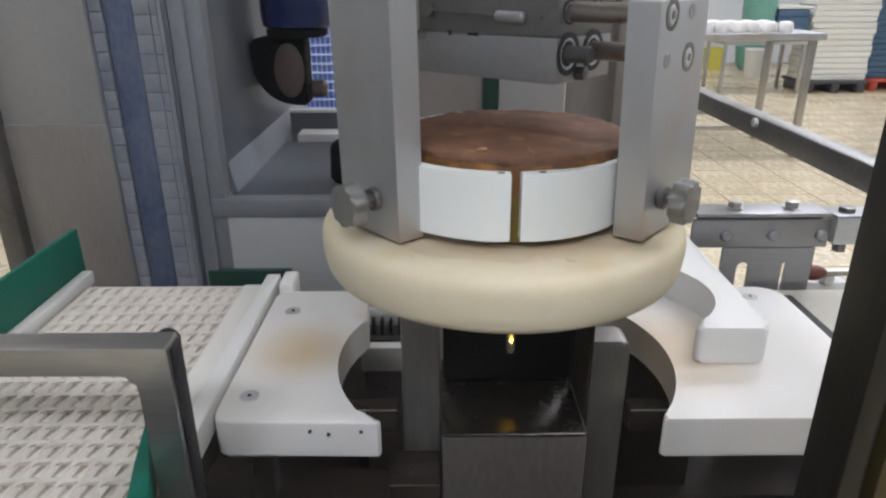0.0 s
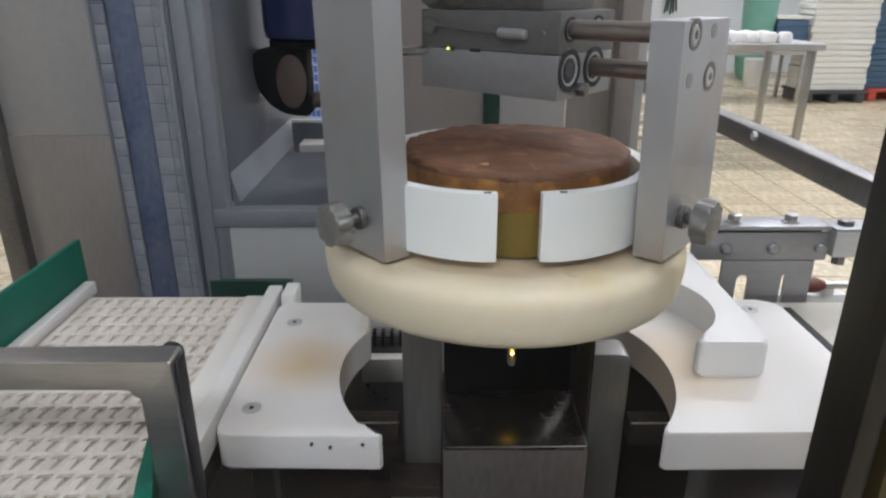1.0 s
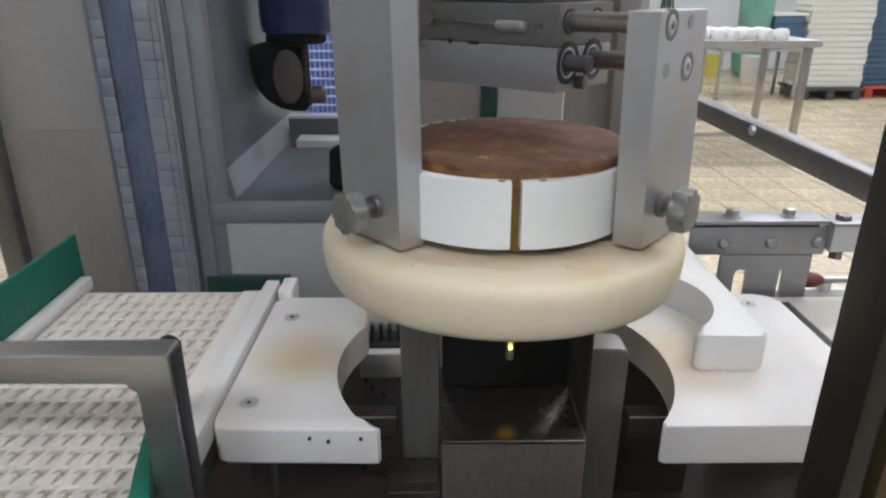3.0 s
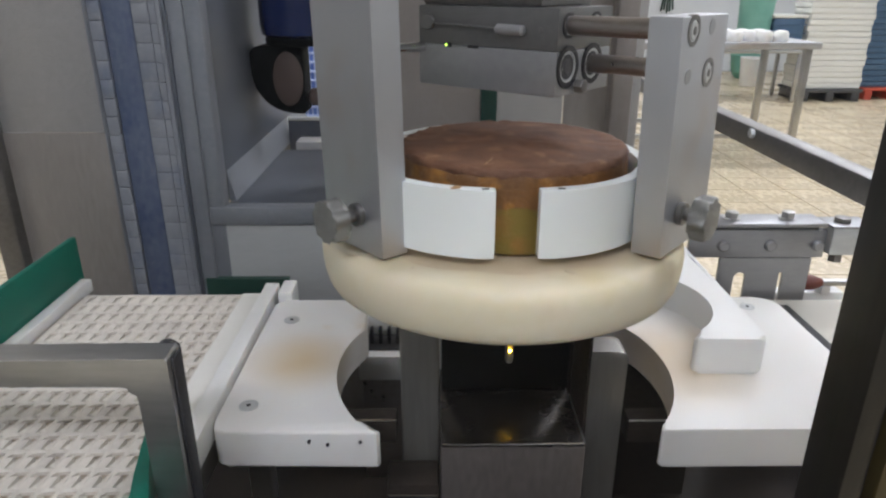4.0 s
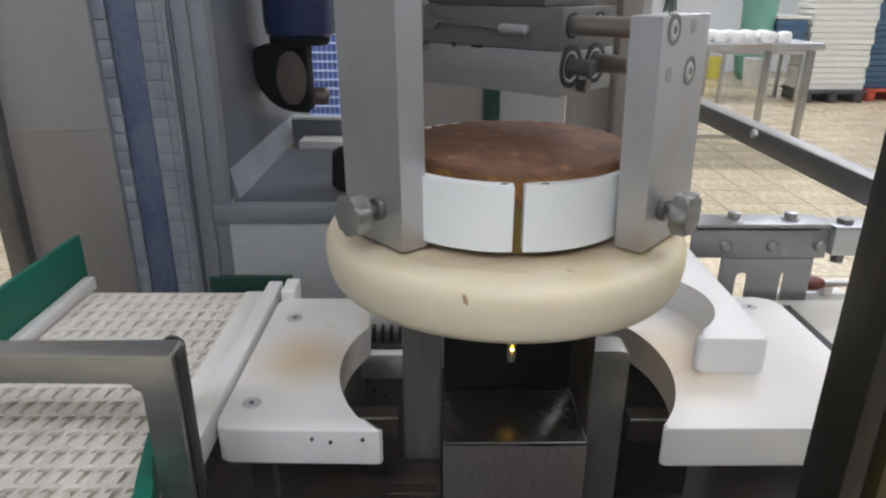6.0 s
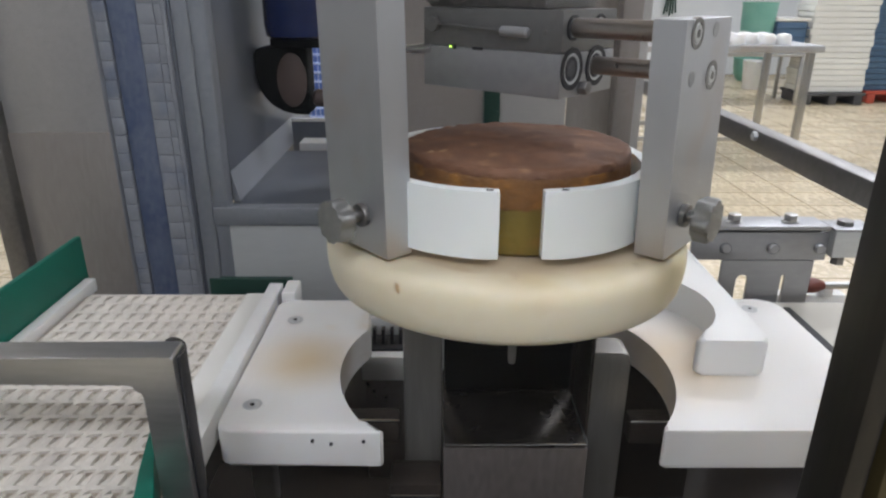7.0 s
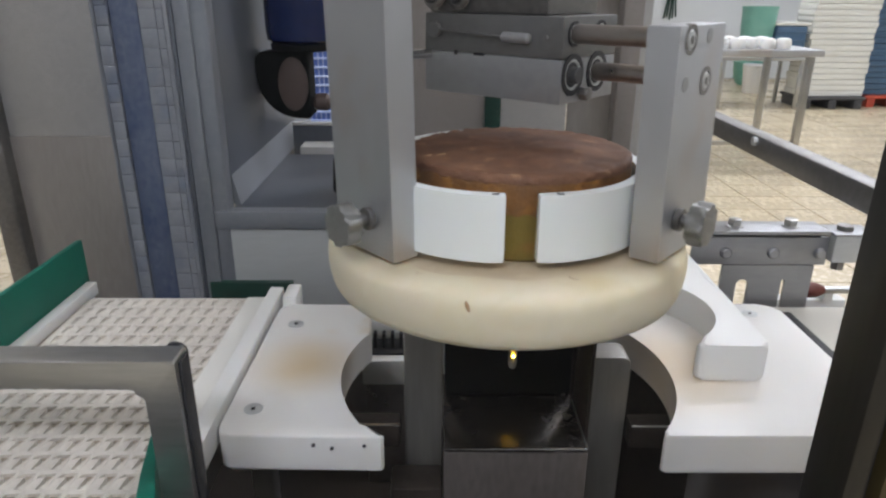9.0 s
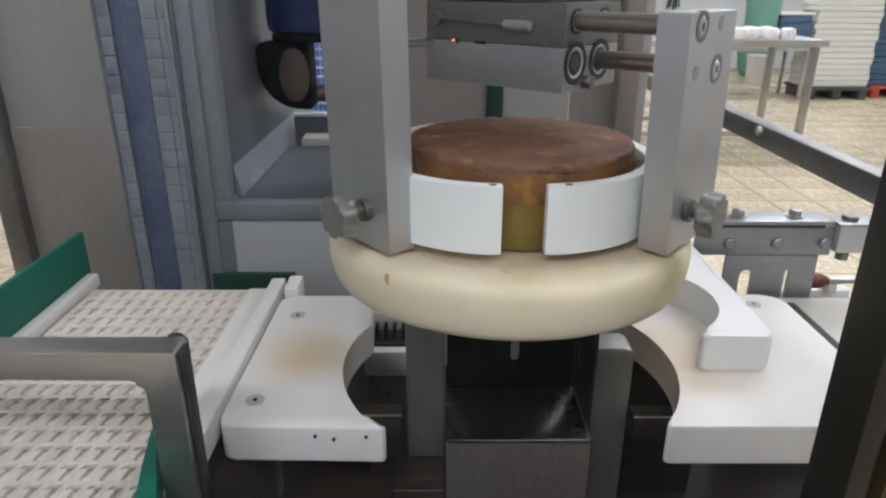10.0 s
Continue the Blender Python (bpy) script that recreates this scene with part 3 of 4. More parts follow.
def chain_column():
    """An upright plastic link chain beside the sheet."""
    c = thing("link_chain", (-0.545, 0.49, 0.6), "upright blue grey plastic link chain, dusty", "link chain")
    part("backing", box(-0.612, -0.491, 0.497, 0.503, 0.60, 1.75, 0.001), CHAIN_DARK, c)
    part("cover_strip", box(-0.4905, -0.466, 0.494, 0.5035, 0.60, 1.75, 0.001), COVER, c, "grey cover strip")
    part("cable_sleeve", box(-0.588, -0.5415, 0.4865, 0.4965, 0.60, 1.75, 0.004), CHAIN_DARK, c, "dark blue cable sleeve")
    for k in range(38):
        z = 0.62 + k * 0.030
        part("side_link", box(-0.608, -0.589, 0.4825, 0.4965, z + 0.0004, z + 0.0293, 0.0004), CHAIN, c)
        part("link", box(-0.5408, -0.5150, 0.485, 0.4965, z - 0.0035, z + 0.0257, 0.0003), CHAIN, c)
        part("link", box(-0.5142, -0.5035, 0.4856, 0.4965, z - 0.0042, z + 0.0250, 0.0003), CHAIN, c)
    part("guide_strip", box(-0.6110, -0.6090, 0.474, 0.4965, 0.60, 1.75, 0.0008), COVER, c)
    part("guide_strip", box(-0.5027, -0.497, 0.4845, 0.4965, 0.60, 1.75, 0.001), CHAIN, c)
    part("edge_groove", box(-0.4965, -0.491, 0.4905, 0.4965, 0.60, 1.75, 0.001), DUCT, c)


def motor():
    m = thing("drive_motor", (-0.355, 0.80, 0.97), "blue enamelled motor on a dark gearbox", "motor")
    part("housing", lathe([(0, 1.234), (0.058, 1.234), (0.070, 1.241), (0.073, 1.26), (0.073, 1.60), (0, 1.60)], 40, pose(-0.346, 0.80, 0)), BLUE, m)
    part("flange", lathe([(0, 1.219), (0.056, 1.219), (0.060, 1.223), (0.061, 1.2335), (0, 1.2335)], 36, pose(-0.350, 0.80, 0)), DRIVE, m)
    poly = rounded([(-0.4402, 1.085), (-0.333, 1.085), (-0.333, 1.2185), (-0.4402, 1.2185)], [0.098, 0.008, 0.0, 0.02], 10)
    flip = Matrix(((1, 0, 0, 0), (0, 0, 1, 0), (0, 1, 0, 0), (0, 0, 0, 1)))
    part("gearbox", prism(poly, 0.77, 0.84, 0.004, flip), DRIVE, m, "black gearbox")
    part("cover", lathe([(0, 0), (0.030, 0), (0.0305, 0.003), (0.027, 0.0045), (0, 0.0048)], 40, facing((-0.3655, 0.7695, 1.155), (0, -1, 0)) @ Matrix.Diagonal((1, 1.75, 1, 1))), GEAR_LID, m, "brown round cover")
    part("shaft", rod((-0.33, 0.80, 1.115), (-0.297, 0.80, 1.115), 0.018, 20, 0.006), GEAR_LID, m)
    k = thing("guide_roller", (-0.235, 0.62, 0.968), "black rubber guide roller on the duct floor", "roller")
    part("tyre", lathe([(0, 0.968), (0.033, 0.968), (0.040, 0.977), (0.037, 1.035), (0.028, 1.045), (0, 1.045)], 28, pose(-0.232, 0.62, 0)), DRIVE, k)
    part("cap", lathe([(0, 1.0455), (0.012, 1.0455), (0.012, 1.05), (0, 1.052)], 20, pose(-0.232, 0.62, 0)), STEEL, k)


def lattice_crate():
    c = thing("lattice_crate", (-0.44, 1.95, 0.80), "light blue lattice crate on a steel stand", "crate")
    x0, x1, z0, z1, y = -0.62, -0.28, 0.86, 1.26, 1.80
    part("back", box(x0, x1, y + 0.29, y + 0.30, z0, z1, 0.002), CRATE, c)
    part("bottom", box(x0, x1, y + 0.012, y + 0.289, z0, z0 + 0.01, 0.002), CRATE, c)
    part("backing", box(x0 + 0.004, x1 - 0.004, y + 0.02, y + 0.024, z0 + 0.012, z1, 0.001), CRATE, c)
    part("rim", box(x0, x1, y - 0.004, y + 0.008, z0, z0 + 0.014, 0.002), WHITE, c, "white lower rim")
    for k in range(12):
        z = z0 + 0.033 + k * 0.031
        part("bar", box(x0, x1, y, y + 0.008, z, z + 0.0065, 0.001), PALE, c)
    for k in range(20):
        x = x0 + 0.006 + k * 0.0172
        part("slat", box(x, x + 0.0052, y + 0.0085, y + 0.0125, z0 + 0.0145, z1, 0.001), PALE, c)
    s = thing("crate_stand", (-0.44, 1.95, 0), "bright steel stand below the crate", "stand")
    part("top", box(-0.66, -0.2, 1.74, 2.16, 0.825, 0.858, 0.003), CHROME, s)
    for x in (-0.63, -0.23):
        for yy in (1.77, 2.13):
            part("leg", box(x - 0.02, x + 0.02, yy - 0.02, yy + 0.02, 0, 0.825, 0.003), STEEL, s)


# ---- conveyor ----
def conveyor():
    c = thing("belt_conveyor", (-0.43, 0.0, 0.60), "cream plastic belt conveyor with raised studs", "conveyor")
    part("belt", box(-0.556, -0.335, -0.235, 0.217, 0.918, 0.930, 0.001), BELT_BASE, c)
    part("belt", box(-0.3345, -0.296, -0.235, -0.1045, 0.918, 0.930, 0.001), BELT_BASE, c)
    part("belt_edge", box(-0.3345, -0.2995, -0.104, 0.217, 0.918, 0.936, 0.002), BELT_EDGE, c, "smooth cream belt edge")
    part("bed", box(-0.58, -0.30, -0.235, 0.21, 0.86, 0.917, 0.002), STEEL_D, c)
    part("guide_strip", box(-0.299, -0.2805, -0.140, 0.207, 0.925, 0.956, 0.002), WHITE, c, "white plastic guide strip")
    part("end_block", box(-0.274, -0.256, 0.165, 0.207, 0.93, 0.960, 0.002), WHITE, c)
    part("guide_strip", box(-0.572, -0.557, -0.24, 0.25, 0.925, 0.944, 0.002), WHITE, c)
    part("side_guard", box(-0.581, -0.573, -0.30, 0.262, 0.93, 1.003, 0.002), GREEN, c, "green plastic side guard")
    guard = prism([(-0.3180, -0.148), (-0.3125, -0.148), (-0.2945, -0.198), (-0.2790, -0.236), (-0.2960, -0.236), (-0.3060, -0.198)][::-1], 0.9385, 0.975, 0.0012)
    part("front_guard", guard, GREEN, c, "green plastic guard")
    for x in (-0.56, -0.32):
        part("leg", box(x - 0.015, x + 0.015, 0.15, 0.18, 0.62, 0.859, 0.002), STEEL, c)
        part("leg", box(x - 0.015, x + 0.015, -0.15, -0.12, 0.62, 0.859, 0.002), STEEL, c)
    return c


def belt_studs(c):
    """Raised pads in straight rows on the belt, each with a hooked groove cut into it."""
    px, py, h = 0.0178, 0.0255, 0.0056
    outline = [(0, 0), (0.46, 0), (0.52, 0.10), (0.66, 0.48), (0.16, 0.48), (0.32, 0.80), (0.96, 0.83), (0.74, 0.08), (0.66, 0), (1, 0), (1, 1), (0, 1)]
    lean = [0.6, 0.55, 0.5, 1.15, 0.85, 0.55, 0.6, 0.85, 0.9, 0.6, 0.6, 0.6]
    count = len(outline)
    verts = [(u * px, v * py, 0) for u, v in outline] + [(u * px, v * py, h * k) for (u, v), k in zip(outline, lean)]
    faces = [(12, 13, 14, 15, 16), (12, 16, 17, 23), (17, 18, 22, 23), (18, 19, 21, 22), (19, 20, 21)] + [(k, (k + 1) % count, count + (k + 1) % count, count + k) for k in range(count)]
    me = bpy.data.meshes.new("stud")
    me.from_pydata(verts, [], faces)
    me.materials.append(BELT)
    root = ROOTS[c].inverted()
    for j in range(17):
        y = 0.1905 - j * py
        for i in range(12 if y > -0.125 else 14):
            ob = new("stud", me)
            ob.parent = c
            ob.matrix_local = root @ pose(-0.5485 + i * px, y, 0.9301)


def front_bar():
    b = thing("guard_bar", (-0.27, -0.2, 0.6), "brushed square steel guard bar with a black cap", "guard bar")
    outline = rounded([(-0.60, 1.0795), (-0.60, 1.0565), (-0.289, 1.0565), (-0.289, 0.62), (-0.2635, 0.62), (-0.2635, 1.0795)], [0, 0, 0.014, 0, 0, 0.003], 10)
    flip = Matrix(((1, 0, 0, 0), (0, 0, 1, 0), (0, 1, 0, 0), (0, 0, 0, 1)))
    part("tube", prism(outline, -0.203, -0.178, 0.0018, flip, seg=3), STEEL, b)
    part("end_cap", lathe([(0, 0), (0.0082, 0), (0.0090, 0.0015), (0.0090, 0.007), (0.008, 0.0085), (0, 0.0088)], 28, facing((-0.2742, -0.1775, 1.0702), (0, 1, 0))), BLACK, b, "black plastic cap")
    # Black strip added to draw the tube's right side as shaded.
    part("dark_side_face", box(-0.2634, -0.2610, -0.197, -0.180, 0.62, 1.076, 0.001), BLACK, b, "black strip standing for the tube's shaded side")


# ---- round table under the cake ----
def screw(parent, x, y, z):
    s = part("screw", lathe([(0, z), (0.0094, z), (0.0094, z + 0.0006), (0.0056, z + 0.0012), (0.0040, z + 0.0006), (0.0018, z + 0.0005), (0, z + 0.0002)], 22, pose(x, y, 0)), PALE_STEEL, parent, "sunk steel screw")
    part("socket", rod((x, y, z + 0.0004), (x, y, z + 0.0012), 0.0024, 6, 0.0001), BLACK, s)


def support_plates():
    p = thing("support_plate", (-0.2, 0, 0.91), "white plastic plate with a round cut-out, stained", "plate", "plates round the disc")
    cut = arc(0, 0, 0.174, 150, 216, 28)
    outline = rounded([cut[-1], (-0.1212, -0.1118), (-0.1238, -0.1160), (-0.2765, -0.112), (-0.2740, 0.163), (-0.158, 0.163), cut[0]], [0, 0, 0, 0.013, 0.014, 0.012, 0]) + cut[1:-1]
    part("body", prism(outline, 0.910, 0.950, 0.0034, seg=3), PLATE, p)
    screw(p, -0.2515, -0.072, 0.950)
    screw(p, -0.245, 0.108, 0.950)
    for x, z in ((-0.186, 0.9405), (-0.169, 0.937), (-0.139, 0.940)):
        part("pin_hole", rod((x, -0.1175, z), (x, -0.1140, z), 0.0017, 10), BLACK, p)
    q = thing("support_plate", (0.25, 0, 0.91), "white plastic plate with a round cut-out and a raised block", "plate", "plates round the disc")
    cut = arc(0.005, 0, 0.174, -36, 58, 32)
    outline = cut[1:] + rounded([(cut[-1][0], 0.168), (0.373, 0.168), (0.372, -0.114), (0.1373, -0.1140), cut[0]], [0, 0.024, 0.010, 0.007, 0])
    part("body", prism(outline, 0.908, 0.950, 0.0036, seg=3), PLATE_R, q)
    screw(q, 0.329, 0.139, 0.950)
    inner = arc(0.1540, 0.072, 0.092, 48, -50, 20)
    outline = inner + rounded([(0.2010, -0.0190), (0.275, -0.021), (0.280, 0.25), (0.20, 0.25)], [0.007, 0.009, 0.004, 0])
    part("raised_block", prism(outline, 0.9505, 0.992, 0.005, seg=4), WHITE, q, "clean white raised block")


DISC_X = -0.005


def disc():
    d = thing("turntable", (DISC_X, 0, 1.065), "cream plastic turntable disc with brown smears", "turntable")
    prof = [(0, 1.067), (0.158, 1.067), (0.1645, 1.0680), (0.1685, 1.0708), (0.1710, 1.0755), (0.1730, 1.084), (0.1740, 1.093), (0.1742, 1.101), (0.1735, 1.1065), (0.1715, 1.1115), (0.1680, 1.1148), (0.1630, 1.1166), (0.158, 1.117), (0, 1.117)]
    part("disc", lathe(prof, 128, pose(DISC_X, 0, 0)), CREAM, d)
    part("smear", lathe([(0.085, 1.1172), (0.124, 1.1173), (0.138, 1.1172)], 96, pose(0, 0, 0), wobble=lambda k, a: (0.004 * math.sin(3 * a + k) * (k > 0) + 0.003 * math.sin(11 * a), 0)), STAIN, d, "brown ring of smeared crumbs")
    a = radians(-74)
    for r, da, s in ((0.139, 0, 0.0035), (0.150, 1.9, 0.002), (0.145, 3.6, 0.0025), (0.152, -0.9, 0.0018), (0.147, 0.75, 0.0018)):
        x, y = r * math.cos(a + da), r * math.sin(a + da)
        part("crumb", lathe([(0, 0), (s, 0), (s * 0.8, s * 0.3), (0, s * 0.4)], 8, pose(x, y, 1.1171, 0, 0, math.degrees(a + da) + 30) @ Matrix.Diagonal((1.6, 0.8, 1, 1))), STAIN, d)
    return d


def pedestal():
    p = thing("pedestal", (0, 0, 0.62), "dull stainless pedestal with two side brackets", "pedestal")
    # folded channel, its top sloping up to the back
    m = pose(0.0125, -0.042, 0.88, 0, 0, 0)
    part("cover", box(-0.0765, 0.0765, 0, 0.15, -0.004, 0.0, 0.0012, m), GLOSS, p, "dark polished cover")
    # bright rods here and below draw the edge highlights of cover and foot
    part("cover_edge_glint", rod((-0.063, -0.0425, 0.8798), (0.088, -0.0425, 0.8798), 0.0011, 8), CHROME, p)
    part("front", box(-0.0765, 0.0765, -0.002, 0.0005, -0.26, -0.0045, 0.0008, m), BLOTCHED, p)
    part("cheek", box(-0.0765, -0.0740, 0.001, 0.15, -0.26, -0.0045, 0.0008, m), STEEL_V, p)
    part("cheek", box(0.0740, 0.0765, 0.001, 0.15, -0.26, -0.0045, 0.0008, m), STEEL_V, p)
    part("bracket", box(-0.107, -0.0655, -0.012, 0.012, 0.62, 1.062, 0.004), STEEL_V, p)
    part("foot_edge_glint", rod((-0.120, -0.0556, 0.824), (-0.068, -0.0556, 0.824), 0.0011, 8), CHROME, p)
    part("bracket_foot", box(-0.122, -0.066, -0.055, -0.013, 0.62, 0.838, 0.004), UNDERSHADE, p)
    part("cover_edge_glint", rod((0.0885, -0.0425, 0.8798), (0.0885, 0.05, 0.8798), 0.0011, 8), STEEL, p)
    part("bracket", box(0.0900, 0.0935, -0.02, 0.05, 0.62, 1.040, 0.001), UNDERSHADE, p)
    poly = rounded([(0.094, 0.62), (0.137, 0.62), (0.137, 0.968), (0.094, 0.968)], [0, 0, 0.010, 0.004])
    flip = Matrix(((1, 0, 0, 0), (0, 0, 1, 0), (0, 1, 0, 0), (0, 0, 0, 1)))
    part("bracket", prism(poly, -0.004, 0.03, 0.002, flip), STEEL_V, p)
    # Added block, coloured black to stand for the deep shade under the disc.
    part("recess_shade_block", box(-0.062, 0.0885, 0.060, 0.108, 0.8805, 1.040, 0.003), DRIVE, p, "black block standing for the shade under the disc")
    part("hub", lathe([(0, 1.0405), (0.075, 1.0405), (0.075, 1.0665), (0, 1.0665)], 36), BLACK, p)
    part("hub_post", rod((0, 0.07, 1.0), (0, 0.03, 1.045), 0.02), BLACK, p)
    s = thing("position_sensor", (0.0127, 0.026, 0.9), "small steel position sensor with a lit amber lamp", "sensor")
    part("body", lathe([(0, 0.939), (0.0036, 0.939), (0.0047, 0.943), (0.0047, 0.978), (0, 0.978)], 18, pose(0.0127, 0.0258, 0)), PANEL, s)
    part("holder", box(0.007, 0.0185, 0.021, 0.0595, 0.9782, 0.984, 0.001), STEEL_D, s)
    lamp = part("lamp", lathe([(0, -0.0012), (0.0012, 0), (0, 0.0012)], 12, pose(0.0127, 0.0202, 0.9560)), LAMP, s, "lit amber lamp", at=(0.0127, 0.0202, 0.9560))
    w = thing("ribbed_block", (-0.15, 0.2, 0.62), "white plastic block below black ribs", "block")
    part("body", box(-0.178, -0.116, 0.20, 0.26, 0.804, 0.844, 0.003), WHITE, w)
    part("stand", box(-0.176, -0.118, 0.215, 0.255, 0.62, 0.8035, 0.002), ROD, w)
    part("top", box(-0.178, -0.116, 0.215, 0.26, 0.8442, 0.848, 0.001), BLACK, w)
    for k in range(5):
        part("rib", box(-0.176 + k * 0.0125, -0.171 + k * 0.0125, 0.228, 0.24, 0.8482, 0.872, 0.001), BLACK, w)
    part("backing", box(-0.178, -0.116, 0.26, 0.265, 0.8442, 0.876, 0.001), WHITE, w)
    return lamp


# ---- cake ----
def cake():
    c = thing("round_cake", (0.004, 0, 1.1175), "round baked cake with dark brown crust and yellow crumb", "cake")
    m = pose(0.004, 0, 0)

    def rough(k, a):
        v = noise.noise(Vector((math.cos(a) * 6, math.sin(a) * 6, k * 0.9)))
        w = noise.noise(Vector((math.cos(a) * 22, math.sin(a) * 22, k * 2.1)))
        return 0.0016 * v + 0.0008 * w, 0.0012 * w

    side = [(0, 1.1178), (0.100, 1.1178), (0.1045, 1.121), (0.1050, 1.14), (0.1045, 1.160), (0.1040, 1.170)]
    part("crumb_side", lathe(side, 120, m, wobble=lambda k, a: rough(k, a) if k > 1 else (0, 0)), CRUMB, c, "olive yellow crumb")

    def crusty(k, a):
        v = noise.noise(Vector((math.cos(a) * 9, math.sin(a) * 9, 4 + k * 0.5)))
        w = noise.noise(Vector((math.cos(a) * 30, math.sin(a) * 30, k * 1.3)))
        if k < 2:
            return 0.0006 * w, 0.0022 * v + 0.0014 * w
        if k >= 6:
            r = (0.093, 0.08, 0.06, 0.04, 0.02)[min(k - 6, 4)]
            return 0, 0.0014 * noise.noise(Vector((r * math.cos(a) * 40, r * math.sin(a) * 40, 7)))
        return 0.0012 * v + 0.0014 * w, 0.0010 * v + 0.0012 * w

    band = [(0.1035, 1.1600), (0.1056, 1.1605), (0.1066, 1.170), (0.1068, 1.180), (0.1060, 1.1860), (0.1035, 1.1905), (0.098, 1.1920)]
    part("baked_band", lathe(band, 160, m, wobble=crusty), BAND, c, "golden brown baked edge")
    top = [(0.1050, 1.1862), (0.1064, 1.1872), (0.1062, 1.1905), (0.1048, 1.1930), (0.1015, 1.1944), (0.096, 1.1940), (0.08, 1.1944), (0.06, 1.1954), (0.04, 1.1960), (0.02, 1.1963), (0, 1.1963)]
    part("crust", lathe(top, 160, m, wobble=crusty), CRUST, c, "dark brown crust")
    a = radians(-86)
    d = Vector((math.cos(a), math.sin(a), 0))
    for r0, r1 in ((0.055, 0.068), (0.074, 0.083), (0.088, 0.096)):
        part("flake", rod(Vector((0.004, 0, 1.1948)) + d * r0, Vector((0.004, 0, 1.1940)) + d * r1, 0.0005, 6), FLAKE, c)
    return c


# ---- gripper ----
ALPHA = radians(41)
PLUNGER = []
SWITCH_LAMPS = []


def gripper_arm(gripper, side):
    """side 1: the arm on +x; -1: the one across. Built in the closed place."""
    sx = side
    n = Vector((sx * math.cos(ALPHA), -math.sin(ALPHA), 0))
    u = Vector((sx * math.sin(ALPHA), math.cos(ALPHA), 0))
    c = Vector((0.0825 if sx > 0 else -0.0795, -0.088, 0))
    lean = 0.028 if sx > 0 else 0.017
    thick, wide, top = 0.026, 0.095 if sx > 0 else 0.081, 1.310 if sx > 0 else 1.42
    corner = [c, c + n * thick, c + n * thick + u * wide, c + u * wide]
    poly = [(p.x, p.y) for p in corner]
    if sx < 0:
        poly = poly[::-1]
    leaning = Matrix(((1, 0, -lean, lean * 1.13), (0, 1, 0, 0), (0, 0, 1, 0), (0, 0, 0, 1)))
    g = part("arm", prism(poly, 1.1205, top, 0.0014, leaning), ALU, gripper, "satin aluminium arm", at=(sx * 0.1, -0.08, 1.12))

    def on_face(along, z, out=0.0):
        p = c + n * (thick + out) + u * along
        return Vector((p.x - lean * (z - 1.13), p.y, z))

    if sx > 0:
        for along, z in ((0.022, 1.2995), (0.061, 1.2655)):
            part("bolt_seat", ring_bar(on_face(along, z, -0.004), on_face(along, z, 0.0006), 0.0082, 0.0118), STEEL_D, g)
            part("bolt", rod(on_face(along, z, -0.006), on_face(along, z, 0.0010), 0.0074, 24), PALE_STEEL, g)
            part("socket", hexagon(on_face(along, z, 0.0009), n, 0.0062, 0.0006), STEEL_D, g)
        for along, z in ((0.060, 1.3010), (0.019, 1.2660)):
            part("blind_hole", rod(on_face(along, z, -0.004), on_face(along, z, 0.0004), 0.0066, 20), GREY_STEEL, g)
    if sx > 0:
        for along, z in ((0.022, 1.2995), (0.061, 1.2655)):
            a = c + u * along
            b = a - n * 0.100
            part("guide_rod", rod((a.x, a.y, z), (b.x, b.y, z), 0.0082, 24), ROD, g)
    ring = arc(0, 0, 0.1185, -88.2, 84, 40) + arc(0, 0, 0.1080, 84, -88.2, 40)
    ring = [(x, y * 1.31 if y > 0 else y) for x, y in ring]
    if sx < 0:
        ring = [(-x - 0.0055, y) for x, y in ring][::-1]
    else:
        ring = [(x - 0.0045, y) for x, y in ring]
    part("jaw", prism(ring, 1.1268, 1.1835, 0.0012), JAW, g, "white plastic half-ring jaw")
    for deg in (-96.5,) if sx < 0 else (-80,):
        x, y = 0.1142 * math.cos(radians(deg)) - 0.004, 0.1142 * math.sin(radians(deg))
        part("pin", rod((x - 0.003, y, 1.1834), (x + 0.003, y, 1.1834), 0.0012, 8), DARK, g)
    base = on_face(0.030, 1.1535)
    part("stud", rod(base, base + n * (0.024 if sx > 0 else 0.030), 0.0055, 18), STEEL_D, g)
    part("collar", rod(base, base + n * 0.006, 0.0100, 24), STEEL_D, g)
    lobes = []
    for i in range(60):
        a = 2 * math.pi * i / 60
        r = 0.0172 + 0.0024 * math.cos(6 * a)
        lobes.append((r * math.cos(a), r * math.sin(a)))
    part("knob", prism(lobes, 0.0135 if sx > 0 else 0.0195, 0.0285 if sx > 0 else 0.0345, 0.003, facing(base, n) @ pose(0, 0, 0, 0, 0, 62 if sx > 0 else 18), seg=2), KNOB, g, "matt metal star knob")
    return g


